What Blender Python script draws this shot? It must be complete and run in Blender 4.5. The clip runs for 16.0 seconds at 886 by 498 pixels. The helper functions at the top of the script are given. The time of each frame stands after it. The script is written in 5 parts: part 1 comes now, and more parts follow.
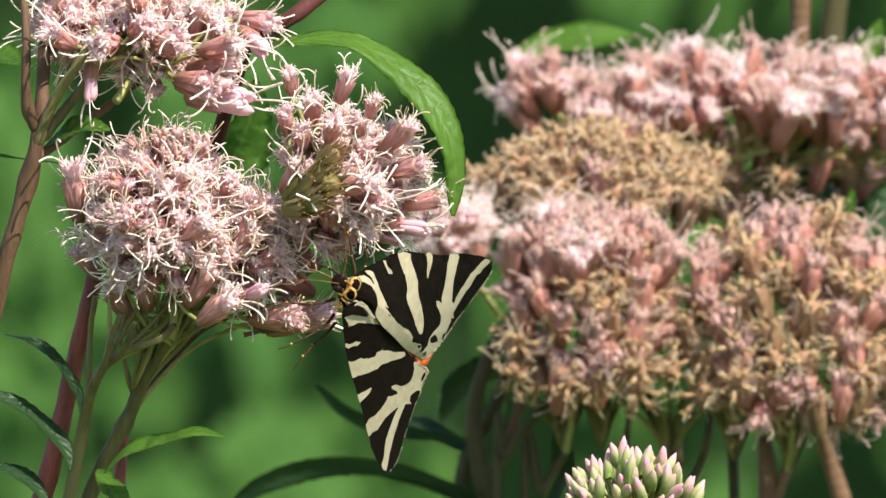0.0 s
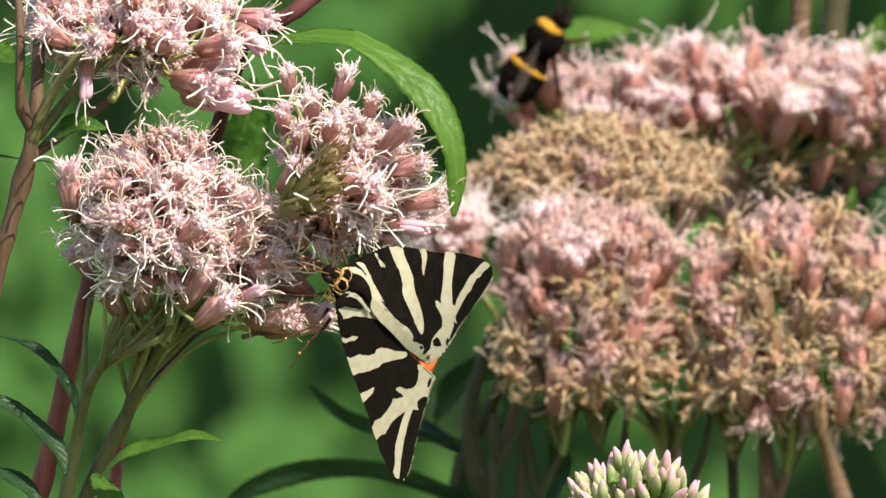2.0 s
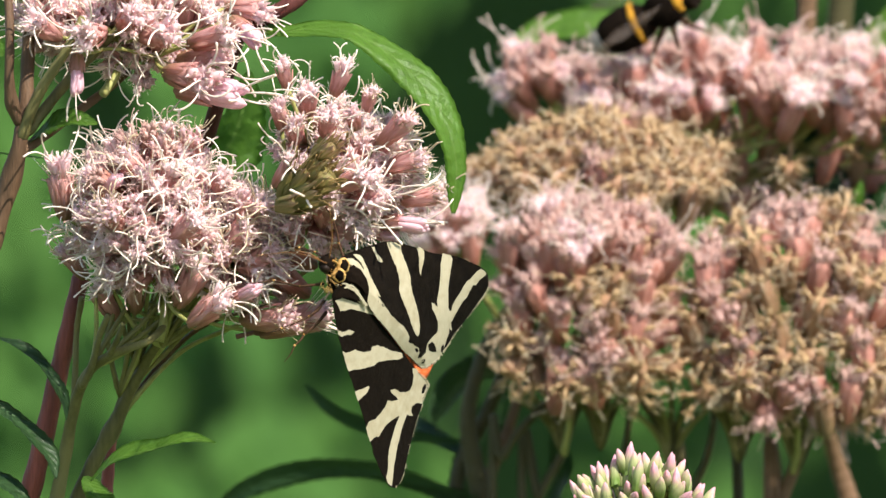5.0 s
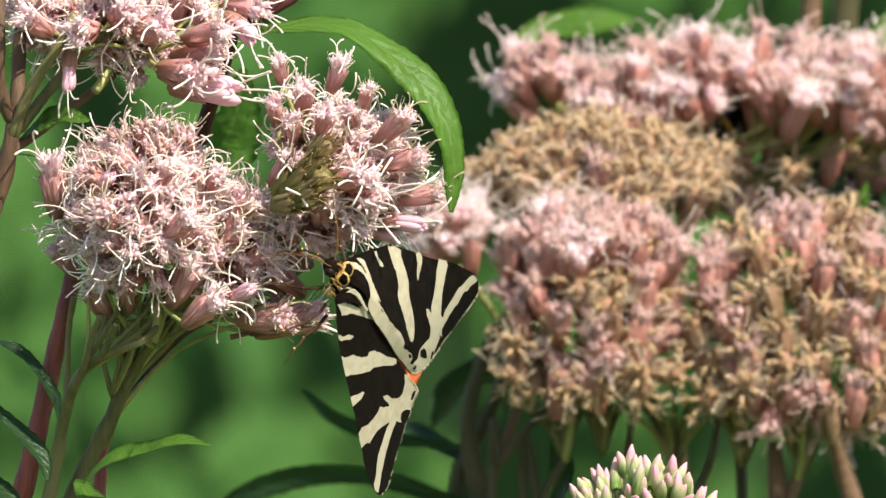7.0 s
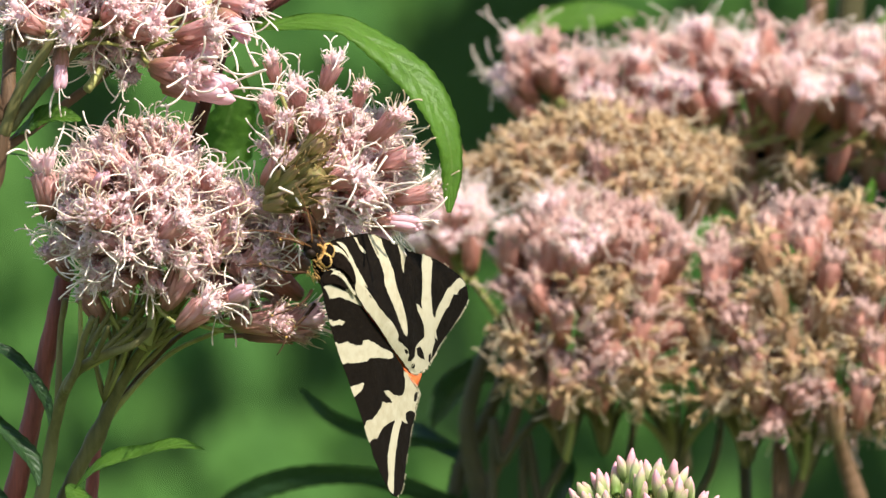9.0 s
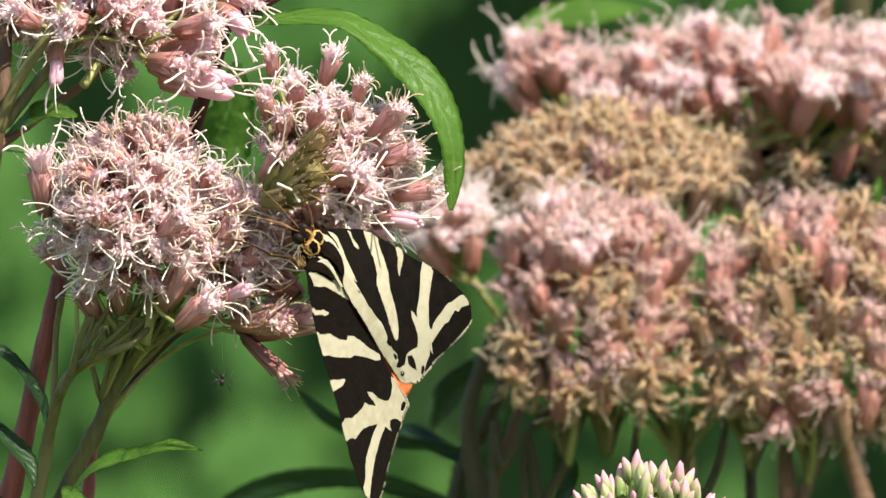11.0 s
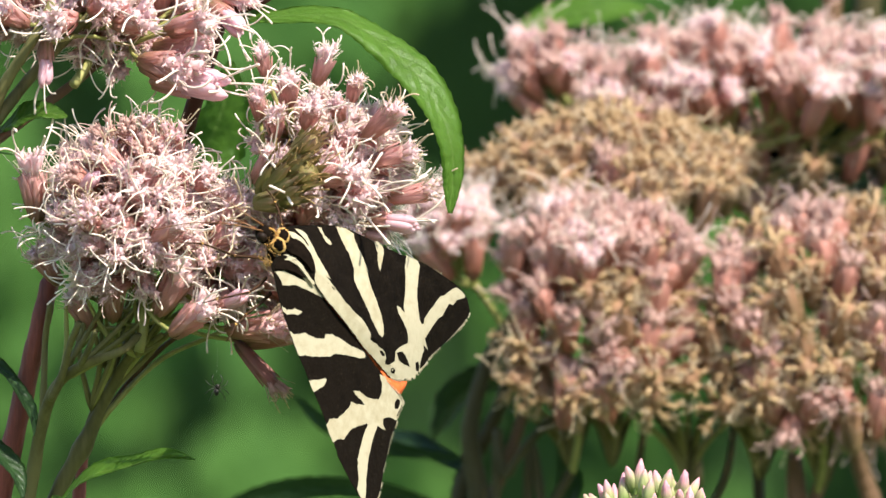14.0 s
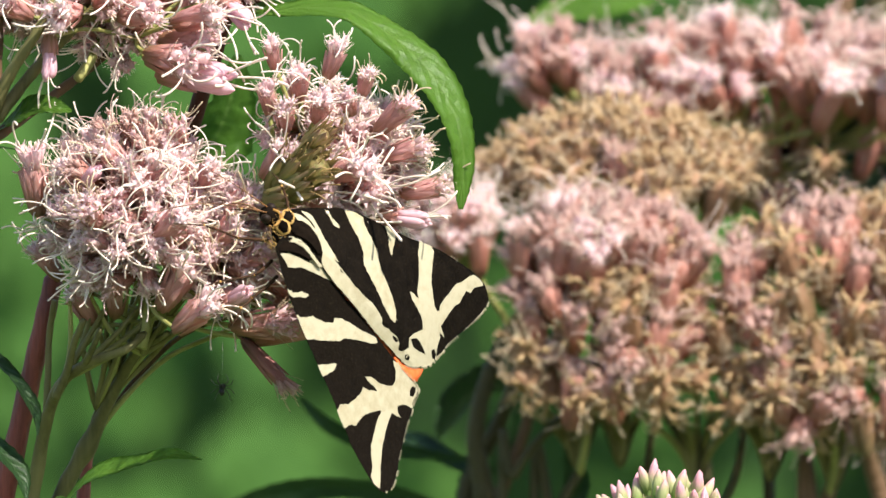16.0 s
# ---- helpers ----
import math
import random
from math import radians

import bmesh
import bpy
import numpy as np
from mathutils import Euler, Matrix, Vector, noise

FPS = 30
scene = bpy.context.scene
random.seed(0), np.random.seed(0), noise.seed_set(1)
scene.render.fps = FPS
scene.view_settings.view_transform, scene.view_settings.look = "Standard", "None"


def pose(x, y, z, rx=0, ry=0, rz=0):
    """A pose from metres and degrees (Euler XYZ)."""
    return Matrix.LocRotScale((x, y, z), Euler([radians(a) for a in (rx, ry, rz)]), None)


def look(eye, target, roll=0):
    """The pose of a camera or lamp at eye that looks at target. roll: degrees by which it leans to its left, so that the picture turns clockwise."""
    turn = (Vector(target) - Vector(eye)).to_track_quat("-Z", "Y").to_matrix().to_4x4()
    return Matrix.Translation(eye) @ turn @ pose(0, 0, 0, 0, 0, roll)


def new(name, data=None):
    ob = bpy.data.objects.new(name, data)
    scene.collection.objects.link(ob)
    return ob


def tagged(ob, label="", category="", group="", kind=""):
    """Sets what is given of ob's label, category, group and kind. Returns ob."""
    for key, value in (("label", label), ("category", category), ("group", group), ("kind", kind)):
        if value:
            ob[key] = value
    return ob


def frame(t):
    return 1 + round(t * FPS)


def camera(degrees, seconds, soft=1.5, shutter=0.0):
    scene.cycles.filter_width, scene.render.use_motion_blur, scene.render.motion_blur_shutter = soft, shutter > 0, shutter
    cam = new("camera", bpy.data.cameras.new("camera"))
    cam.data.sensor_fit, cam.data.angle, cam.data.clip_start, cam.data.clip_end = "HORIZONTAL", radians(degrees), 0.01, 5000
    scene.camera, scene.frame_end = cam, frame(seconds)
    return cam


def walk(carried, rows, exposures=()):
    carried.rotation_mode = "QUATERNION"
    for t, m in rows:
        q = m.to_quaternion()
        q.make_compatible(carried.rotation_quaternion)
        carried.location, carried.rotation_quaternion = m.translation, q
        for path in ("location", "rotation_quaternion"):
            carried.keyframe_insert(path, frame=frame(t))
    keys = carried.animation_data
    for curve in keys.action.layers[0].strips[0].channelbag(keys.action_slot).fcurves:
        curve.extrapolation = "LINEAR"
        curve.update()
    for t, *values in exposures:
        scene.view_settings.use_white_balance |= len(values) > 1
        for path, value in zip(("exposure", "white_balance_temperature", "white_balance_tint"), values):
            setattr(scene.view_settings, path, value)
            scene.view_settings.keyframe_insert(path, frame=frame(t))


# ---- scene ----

# ---- camera and its way -------------------------------------------------
HEIGHT = 1.25            # height of the flowers over the ground, metres
AWAY = 3.28              # first distance from the lens to the flowers, metres: a long lens
cam = camera(1.7967, 16.0, soft=1.5)
cam.data.dof.use_dof = True
cam.data.dof.focus_distance = 3.08
cam.data.dof.aperture_fstop = 86.0

# seconds, distance before the flowers (m), aim to the side and up (mm)
AIM = [(0.0, -3.28, -0.0, 0.0), (0.5, -3.2676, -0.049, -0.025), (1.0, -3.2552, -0.074, 0.189), (1.5, -3.2429, -0.123, 0.164), (2.0, -3.2305, -0.074, 0.098),
       (2.5, -3.2182, 0.098, -0.057), (3.0, -3.2058, 0.246, -0.115), (3.5, -3.1935, 0.394, -0.18), (4.0, -3.1811, 0.221, -0.139), (6.5, -3.1196, -0.049, -0.197),
       (7.0, -3.1073, 0.254, -0.23), (7.5, -3.095, 0.23, -0.426), (8.0, -3.0828, 0.262, -0.033), (8.5, -3.0706, 0.484, -0.18), (9.0, -3.0583, 0.525, -0.123),
       (11.5, -2.9973, 0.279, -0.336), (12.0, -2.9851, 0.443, 0.0), (12.5, -2.973, 0.459, -0.041), (13.0, -2.9609, 0.623, 0.057), (13.5, -2.9487, 0.771, 0.025),
       (14.0, -2.9366, 0.426, 0.098), (14.5, -2.9244, 0.41, -0.082), (15.0, -2.9124, 0.123, -0.197), (15.5, -2.9003, 0.18, -0.664), (16.0, -2.8883, -0.648, -0.254)]
walk(cam, [(t, look((0, y, HEIGHT), (a / 1000, 0, HEIGHT + b / 1000))) for t, y, a, b in AIM])

# ---- world and sun ------------------------------------------------------
SUN_TO = Vector((0.44, -0.53, 0.80)).normalized()
world = bpy.data.worlds.new("sky")
scene.world = world
world.use_nodes = True
wn = world.node_tree.nodes
sky = wn.new("ShaderNodeTexSky")
sky.sky_type = "NISHITA"
sky.sun_disc = False
sky.sun_elevation = math.asin(SUN_TO.z)
sky.sun_rotation = math.atan2(SUN_TO.x, SUN_TO.y)
world.node_tree.links.new(sky.outputs[0], wn["Background"].inputs[0])
wn["Background"].inputs[1].default_value = 0.13
sun = new("sun", bpy.data.lights.new("sun", "SUN"))
sun.data.energy = 5.0
sun.data.angle = radians(0.53)
sun.data.color = (1.0, 0.94, 0.84)
sun.matrix_world = look(SUN_TO * 10, (0, 0, 0))
scene.view_settings.exposure = 0.89

# ---- materials ----------------------------------------------------------


def surface(name, low, high, size, rough=0.6, bump=0.3, fine=6.0, through_light=0.0, metal=0.0, coat=0.0, spec=0.35, grain=None):
    """Two colours mixed by coarse and fine noise, with bump of both sizes. size: coarse grain in metres."""
    m = bpy.data.materials.new(name)
    m.use_nodes = True
    t, n = m.node_tree, m.node_tree.nodes
    p = n["Principled BSDF"]
    co = n.new("ShaderNodeTexCoord")
    info = n.new("ShaderNodeObjectInfo")
    big, small = n.new("ShaderNodeTexNoise"), n.new("ShaderNodeTexNoise")
    for node, s in ((big, 1 / size), (small, fine / size)):
        node.inputs["Scale"].default_value = s
        node.inputs["Detail"].default_value = 3
        t.links.new(co.outputs["Object"], node.inputs["Vector"])
    if grain:
        long = n.new("ShaderNodeMapping")
        long.inputs["Scale"].default_value = grain
        t.links.new(co.outputs["Object"], long.inputs[0])
        for node in (big, small):
            t.links.new(long.outputs[0], node.inputs["Vector"])
    add = n.new("ShaderNodeMath")
    add.operation = "MULTIPLY_ADD"
    t.links.new(small.outputs[0], add.inputs[0])
    add.inputs[1].default_value = 0.45
    t.links.new(big.outputs[0], add.inputs[2])
    rnd = n.new("ShaderNodeMath")
    rnd.operation = "MULTIPLY_ADD"
    t.links.new(info.outputs["Random"], rnd.inputs[0])
    rnd.inputs[1].default_value = 0.35
    t.links.new(add.outputs[0], rnd.inputs[2])
    ramp = n.new("ShaderNodeValToRGB")
    ramp.color_ramp.elements[0].position, ramp.color_ramp.elements[1].position = 0.5, 1.15
    ramp.color_ramp.elements[0].color, ramp.color_ramp.elements[1].color = (*low, 1), (*high, 1)
    ramp.color_ramp.elements[1].position = 1.0
    t.links.new(rnd.outputs[0], ramp.inputs[0])
    t.links.new(ramp.outputs[0], p.inputs["Base Color"])
    b = n.new("ShaderNodeBump")
    b.inputs["Strength"].default_value = bump
    b.inputs["Distance"].default_value = size * 0.15
    t.links.new(add.outputs[0], b.inputs["Height"])
    t.links.new(b.outputs[0], p.inputs["Normal"])
    p.inputs["Roughness"].default_value = rough
    p.inputs["Metallic"].default_value = metal
    p.inputs["Coat Weight"].default_value = coat
    p.inputs["Specular IOR Level"].default_value = spec
    if through_light:
        tr, mix = n.new("ShaderNodeBsdfTranslucent"), n.new("ShaderNodeMixShader")
        t.links.new(ramp.outputs[0], tr.inputs[0])
        t.links.new(b.outputs[0], tr.inputs["Normal"])
        mix.inputs[0].default_value = through_light
        t.links.new(p.outputs[0], mix.inputs[1])
        t.links.new(tr.outputs[0], mix.inputs[2])
        t.links.new(mix.outputs[0], n["Material Output"].inputs[0])
    return m


def graded(name, foot, top, z0, z1, through_light=0.25, rough=0.55, streak=0.8, middle=None):
    """Colour that runs from foot to top of a small flower head (z in metres in its own space), with streaks and a tint of its own for each."""
    m = surface(name, foot, top, 0.0012, rough, 0.6, 4.0, through_light, grain=(3.0, 3.0, 0.4))
    t, n = m.node_tree, m.node_tree.nodes
    co = n["Texture Coordinate"]
    sep, rng = n.new("ShaderNodeSeparateXYZ"), n.new("ShaderNodeMapRange")
    t.links.new(co.outputs["Object"], sep.inputs[0])
    t.links.new(sep.outputs["Z"], rng.inputs["Value"])
    rng.inputs["From Min"].default_value, rng.inputs["From Max"].default_value = z0, z1
    wob = n.new("ShaderNodeMath")
    wob.operation = "MULTIPLY_ADD"
    t.links.new(n["Noise Texture"].outputs[0], wob.inputs[0])
    wob.inputs[1].default_value = streak
    t.links.new(rng.outputs[0], wob.inputs[2])
    info = n["Object Info"]
    tint = n.new("ShaderNodeMath")
    tint.operation = "MULTIPLY_ADD"
    t.links.new(info.outputs["Random"], tint.inputs[0])
    tint.inputs[1].default_value = 0.3
    t.links.new(wob.outputs[0], tint.inputs[2])
    ramp = n["Color Ramp"]
    ramp.color_ramp.elements[0].position, ramp.color_ramp.elements[1].position = 0.3, 1.1
    if middle:
        ramp.color_ramp.elements.new(0.72).color = (*middle, 1)
    t.links.new(tint.outputs[0], ramp.inputs[0])
    return m


def leafy(name, low, high, vein, gloss=0.45, through_light=0.3):
    """A leaf: midrib and side veins from the leaf's own length and width, blotches and a quilted relief between the veins."""
    m = surface(name, low, high, 0.006, gloss, 0.5, 7.0, through_light)
    t, n = m.node_tree, m.node_tree.nodes
    uv = n.new("ShaderNodeUVMap")
    sep = n.new("ShaderNodeSeparateXYZ")
    t.links.new(uv.outputs[0], sep.inputs[0])
    ab = n.new("ShaderNodeMath")
    ab.operation = "ABSOLUTE"
    t.links.new(sep.outputs["Y"], ab.inputs[0])
    slant = n.new("ShaderNodeMath")
    slant.operation = "MULTIPLY_ADD"
    t.links.new(ab.outputs[0], slant.inputs[0])
    slant.inputs[1].default_value = -0.16
    t.links.new(sep.outputs["X"], slant.inputs[2])
    wave = n.new("ShaderNodeMath")
    wave.operation = "PINGPONG"
    t.links.new(slant.outputs[0], wave.inputs[0])
    wave.inputs[1].default_value = 0.045
    side = n.new("ShaderNodeMapRange")
    t.links.new(wave.outputs[0], side.inputs["Value"])
    side.inputs["From Min"].default_value, side.inputs["From Max"].default_value = 0.0, 0.007
    side.inputs["To Min"].default_value, side.inputs["To Max"].default_value = 0.05, 0.0
    mid = n.new("ShaderNodeMapRange")
    t.links.new(ab.outputs[0], mid.inputs["Value"])
    mid.inputs["From Min"].default_value, mid.inputs["From Max"].default_value = 0.03, 0.11
    mid.inputs["To Min"].default_value, mid.inputs["To Max"].default_value = 0.5, 0.0
    mx = n.new("ShaderNodeMath")
    mx.operation = "MAXIMUM"
    t.links.new(side.outputs[0], mx.inputs[0])
    t.links.new(mid.outputs[0], mx.inputs[1])
    mix = n.new("ShaderNodeMix")
    mix.data_type = "RGBA"
    ramp, p = n["Color Ramp"], n["Principled BSDF"]
    t.links.new(mx.outputs[0], mix.inputs[0])
    t.links.new(ramp.outputs[0], mix.inputs[6])
    mix.inputs[7].default_value = (*vein, 1)
    t.links.new(mix.outputs[2], p.inputs["Base Color"])
    quilt = n.new("ShaderNodeMath")
    quilt.operation = "MULTIPLY_ADD"
    t.links.new(wave.outputs[0], quilt.inputs[0])
    quilt.inputs[1].default_value = 3.0
    add = n["Bump"].inputs["Height"].links[0].from_socket
    t.links.new(add, quilt.inputs[2])
    t.links.new(quilt.outputs[0], n["Bump"].inputs["Height"])
    return m


BRACT_PINK = graded("bract_pink", (0.22, 0.16, 0.05), (0.76, 0.43, 0.40), 0.0004, 0.0070, 0.45, middle=(0.54, 0.26, 0.20))
BRACT_TAN = graded("bract_tan", (0.13, 0.10, 0.04), (0.40, 0.225, 0.13), 0.0004, 0.0070)
BRACT_OLIVE = graded("bract_olive", (0.17, 0.20, 0.035), (0.46, 0.28, 0.20), 0.0026, 0.0105, 0.35, middle=(0.29, 0.22, 0.085))
BRACT_ROSE = graded("bract_rose", (0.13, 0.088, 0.035), (0.54, 0.255, 0.205), 0.0004, 0.0074, middle=(0.40, 0.15, 0.10))
BRACT_SPENT = graded("bract_spent", (0.10, 0.05, 0.03), (0.34, 0.14, 0.12), 0.0004, 0.0070, 0.15)
COROLLA_ROSE = surface("corolla_rose", (0.49, 0.285, 0.245), (0.66, 0.44, 0.385), 0.0008, 0.55, 0.2, 4, 0.3)
COROLLA_PINK = surface("corolla_pink", (0.80, 0.52, 0.54), (0.91, 0.72, 0.73), 0.0008, 0.55, 0.2, 4, 0.5)
COROLLA_CLOSED = surface("corolla_closed", (0.72, 0.36, 0.43), (0.88, 0.60, 0.66), 0.0012, 0.45, 0.2, 4, 0.4, grain=(3.0, 3.0, 0.4))
COROLLA_TAN = surface("corolla_tan", (0.31, 0.185, 0.088), (0.51, 0.35, 0.19), 0.0008, 0.65, 0.3, 4, 0.25)
STYLE_WHITE = surface("style_white", (0.76, 0.61, 0.52), (0.90, 0.79, 0.69), 0.0015, 0.5, 0.15, 4, 0.25)
COROLLA_DRY = surface("corolla_dry", (0.34, 0.20, 0.07), (0.56, 0.38, 0.17), 0.0008, 0.7, 0.3, 4, 0.3)
STYLE_ROSE = surface("style_rose", (0.56, 0.35, 0.31), (0.76, 0.56, 0.50), 0.0015, 0.6, 0.15, 4, 0.25)
STYLE_TAN = surface("style_tan", (0.52, 0.39, 0.25), (0.72, 0.58, 0.41), 0.0015, 0.6, 0.15, 4, 0.25)
BUD = graded("bud", (0.20, 0.31, 0.07), (0.72, 0.37, 0.42), 0.0010, 0.0050, 0.25, 0.5, 0.3, middle=(0.45, 0.45, 0.22))
PEDICEL = surface("pedicel_green", (0.17, 0.18, 0.045), (0.32, 0.31, 0.10), 0.002, 0.6, 0.3, 5, 0.1)
STEM_GREEN = surface("stem_green_brown", (0.075, 0.068, 0.025), (0.18, 0.16, 0.062), 0.004, 0.55, 0.22, 6, spec=0.12, grain=(1.8, 1.8, 0.22))
# Shade below the back clusters is put into this darker stem colour.
STEM_OLIVE_SHADE = surface("stem_olive_shade", (0.026, 0.024, 0.011), (0.065, 0.056, 0.025), 0.004, 0.6, 0.22, 6, spec=0.12, grain=(1.8, 1.8, 0.22))
STEM_RED = surface("stem_red", (0.08, 0.017, 0.012), (0.26, 0.065, 0.045), 0.003, 0.55, 0.5, 7, grain=(1.8, 1.8, 0.22))
STEM_DARK = surface("stem_dark_red", (0.03, 0.010, 0.009), (0.085, 0.028, 0.024), 0.003, 0.6, 0.5, 7, spec=0.12, grain=(1.8, 1.8, 0.22))
STEM_BROWN = surface("stem_brown", (0.062, 0.037, 0.022), (0.14, 0.083, 0.047), 0.003, 0.6, 0.5, 7, spec=0.12, grain=(1.8, 1.8, 0.22))
LEAF = leafy("leaf_green", (0.045, 0.12, 0.016), (0.16, 0.31, 0.045), (0.25, 0.38, 0.10), 0.38, 0.45)
# Copy of the green leaf, darkened so that shade is in its colour.
LEAF_SHADED = leafy("leaf_shaded", (0.012, 0.038, 0.012), (0.035, 0.085, 0.024), (0.06, 0.12, 0.04), 0.45, 0.12)
FOLIAGE = surface("far_foliage", (0.030, 0.092, 0.018), (0.070, 0.158, 0.030), 0.15, 0.7, 0.4, 6, 0.35, spec=0.12)
# Dark green that holds the inner shade of the hedge in its colour.
HEDGE_SHADE = surface("hedge_shade", (0.012, 0.035, 0.008), (0.03, 0.08, 0.015), 0.1, 0.8, 0.6, 6)
SOIL = surface("soil_and_grass", (0.05, 0.045, 0.02), (0.07, 0.11, 0.03), 0.2, 0.9, 0.6, 12)
WING_BLACK = surface("wing_scales_black", (0.0010, 0.0007, 0.0005), (0.0068, 0.0048, 0.0032), 0.0014, 0.75, 0.7, 9, spec=0.03)
fleck = WING_BLACK.node_tree.nodes.new("ShaderNodeTexNoise")
fleck.inputs["Scale"].default_value, fleck.inputs["Detail"].default_value = 5200, 4
few = WING_BLACK.node_tree.nodes.new("ShaderNodeMapRange")
few.inputs["From Min"].default_value, few.inputs["From Max"].default_value, few.inputs["To Max"].default_value = 0.60, 0.80, 0.30
dust = WING_BLACK.node_tree.nodes.new("ShaderNodeMix")
dust.data_type = "RGBA"
dust.inputs[7].default_value = (0.11, 0.085, 0.055, 1)
WING_BLACK.node_tree.links.new(WING_BLACK.node_tree.nodes["Texture Coordinate"].outputs["Object"], fleck.inputs["Vector"])
WING_BLACK.node_tree.links.new(fleck.outputs[0], few.inputs["Value"])
WING_BLACK.node_tree.links.new(few.outputs[0], dust.inputs[0])
WING_BLACK.node_tree.links.new(WING_BLACK.node_tree.nodes["Color Ramp"].outputs[0], dust.inputs[6])
WING_BLACK.node_tree.links.new(dust.outputs[2], WING_BLACK.node_tree.nodes["Principled BSDF"].inputs["Base Color"])
WING_CREAM = surface("wing_scales_cream", (0.30, 0.255, 0.155), (0.40, 0.355, 0.245), 0.0010, 0.65, 0.35, 7, spec=0.1)
WING_UNDER = surface("hindwing_orange", (0.50, 0.06, 0.01), (0.75, 0.14, 0.03), 0.001, 0.6, 0.3, 5)
FUR_BLACK = surface("fur_black", (0.0018, 0.0012, 0.0009), (0.009, 0.006, 0.004), 0.0006, 0.85, 0.6, 5, spec=0.02)
FUR_YELLOW = surface("fur_yellow", (0.24, 0.11, 0.01), (0.40, 0.20, 0.02), 0.0006, 0.8, 0.9, 5, spec=0.1)
FUR_ORANGE = surface("fur_cream_orange", (0.30, 0.13, 0.025), (0.46, 0.28, 0.095), 0.0006, 0.8, 0.9, 5, spec=0.1)
FUR_WHITE = surface("fur_pale", (0.20, 0.18, 0.15), (0.34, 0.31, 0.26), 0.0006, 0.8, 0.9, 5)
EYE = surface("insect_eye", (0.006, 0.003, 0.002), (0.018, 0.010, 0.006), 0.0003, 0.5, 0.2, 4, spec=0.12)
LEG_DARK = surface("leg_dark", (0.012, 0.006, 0.004), (0.05, 0.024, 0.012), 0.001, 0.7, 0.3, 5, spec=0.1)
ANTENNA = surface("antenna_brown", (0.09, 0.035, 0.010), (0.20, 0.085, 0.025), 0.001, 0.4, 0.3, 5)
BEE_WING = surface("bee_wing_smoky", (0.16, 0.12, 0.09), (0.30, 0.23, 0.18), 0.003, 0.25, 0.2, 5)
clear, veil = BEE_WING.node_tree.nodes.new("ShaderNodeBsdfTransparent"), BEE_WING.node_tree.nodes.new("ShaderNodeMixShader")
veil.inputs[0].default_value = 0.2
BEE_WING.node_tree.links.new(clear.outputs[0], veil.inputs[1])
BEE_WING.node_tree.links.new(BEE_WING.node_tree.nodes["Principled BSDF"].outputs[0], veil.inputs[2])
BEE_WING.node_tree.links.new(veil.outputs[0], BEE_WING.node_tree.nodes["Material Output"].inputs[0])
SILK = surface("silk", (0.35, 0.35, 0.35), (0.5, 0.5, 0.5), 0.002, 0.4, 0.1)
SPIDER = surface("spider_dark", (0.003, 0.003, 0.003), (0.016, 0.014, 0.011), 0.0005, 0.45, 0.5, 4)

# ---- building tools -----------------------------------------------------
ORIGIN = {}


VIEW_SCALE = 0.82    # true size of a millimetre as laid out from the camera's view


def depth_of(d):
    """Depth (mm) behind the front flowers, chosen to fit the view, of a point laid out at depth d."""
    return VIEW_SCALE * (d if d < 60 else 60 + (d - 60) * 0.65)


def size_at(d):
    """Points were laid out as seen from 0.7 m: the scale at depth d that keeps them in place in the view from AWAY."""
    return VIEW_SCALE * (AWAY * 1000 + depth_of(d)) / (700 + d) * 0.7 / AWAY


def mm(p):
    """A place from millimetres laid out to fit the camera's view, round the middle of the flowers; the low ends of
    stems stay as drawn.
    """
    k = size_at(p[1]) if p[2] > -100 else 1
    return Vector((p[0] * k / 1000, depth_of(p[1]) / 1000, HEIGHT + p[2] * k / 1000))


def thing(name, place, label, category, group=""):
    ob = new(name)
    ob.location = place
    ob.empty_display_size = 0.01
    ORIGIN[ob] = Vector(place)
    return tagged(ob, label, category, group)


def smooth_mesh(name, bm, materials):
    me = bpy.data.meshes.new(name)
    bm.to_mesh(me)
    bm.free()
    for m in materials if isinstance(materials, (list, tuple)) else [materials]:
        me.materials.append(m)
    me.polygons.foreach_set("use_smooth", [True] * len(me.polygons))
    return me


def part(name, bm, material, parent, label="", origin=None):
    """Links a bmesh, made in world metres, as one mesh under its parent."""
    origin = ORIGIN[parent] if origin is None else Vector(origin)
    bmesh.ops.translate(bm, verts=bm.verts, vec=-origin)
    ob = new(name, smooth_mesh(name, bm, material))
    ob.parent = parent
    ob.location = origin - ORIGIN[parent]
    ORIGIN[ob] = origin
    return tagged(ob, label)


def spline(pts, n):
    """n points along a smooth curve through pts."""
    pts = [Vector(p) for p in pts]
    ext = [pts[0] * 2 - pts[1], *pts, pts[-1] * 2 - pts[-2]]
    out = []
    for i in range(n):
        f = i / (n - 1) * (len(pts) - 1)
        k = min(int(f), len(pts) - 2)
        u = f - k
        a, b, c, d = ext[k:k + 4]
        out.append(0.5 * (2 * b + (c - a) * u + (2 * a - 5 * b + 4 * c - d) * u * u + (3 * b - a - 3 * c + d) * u ** 3))
    return out


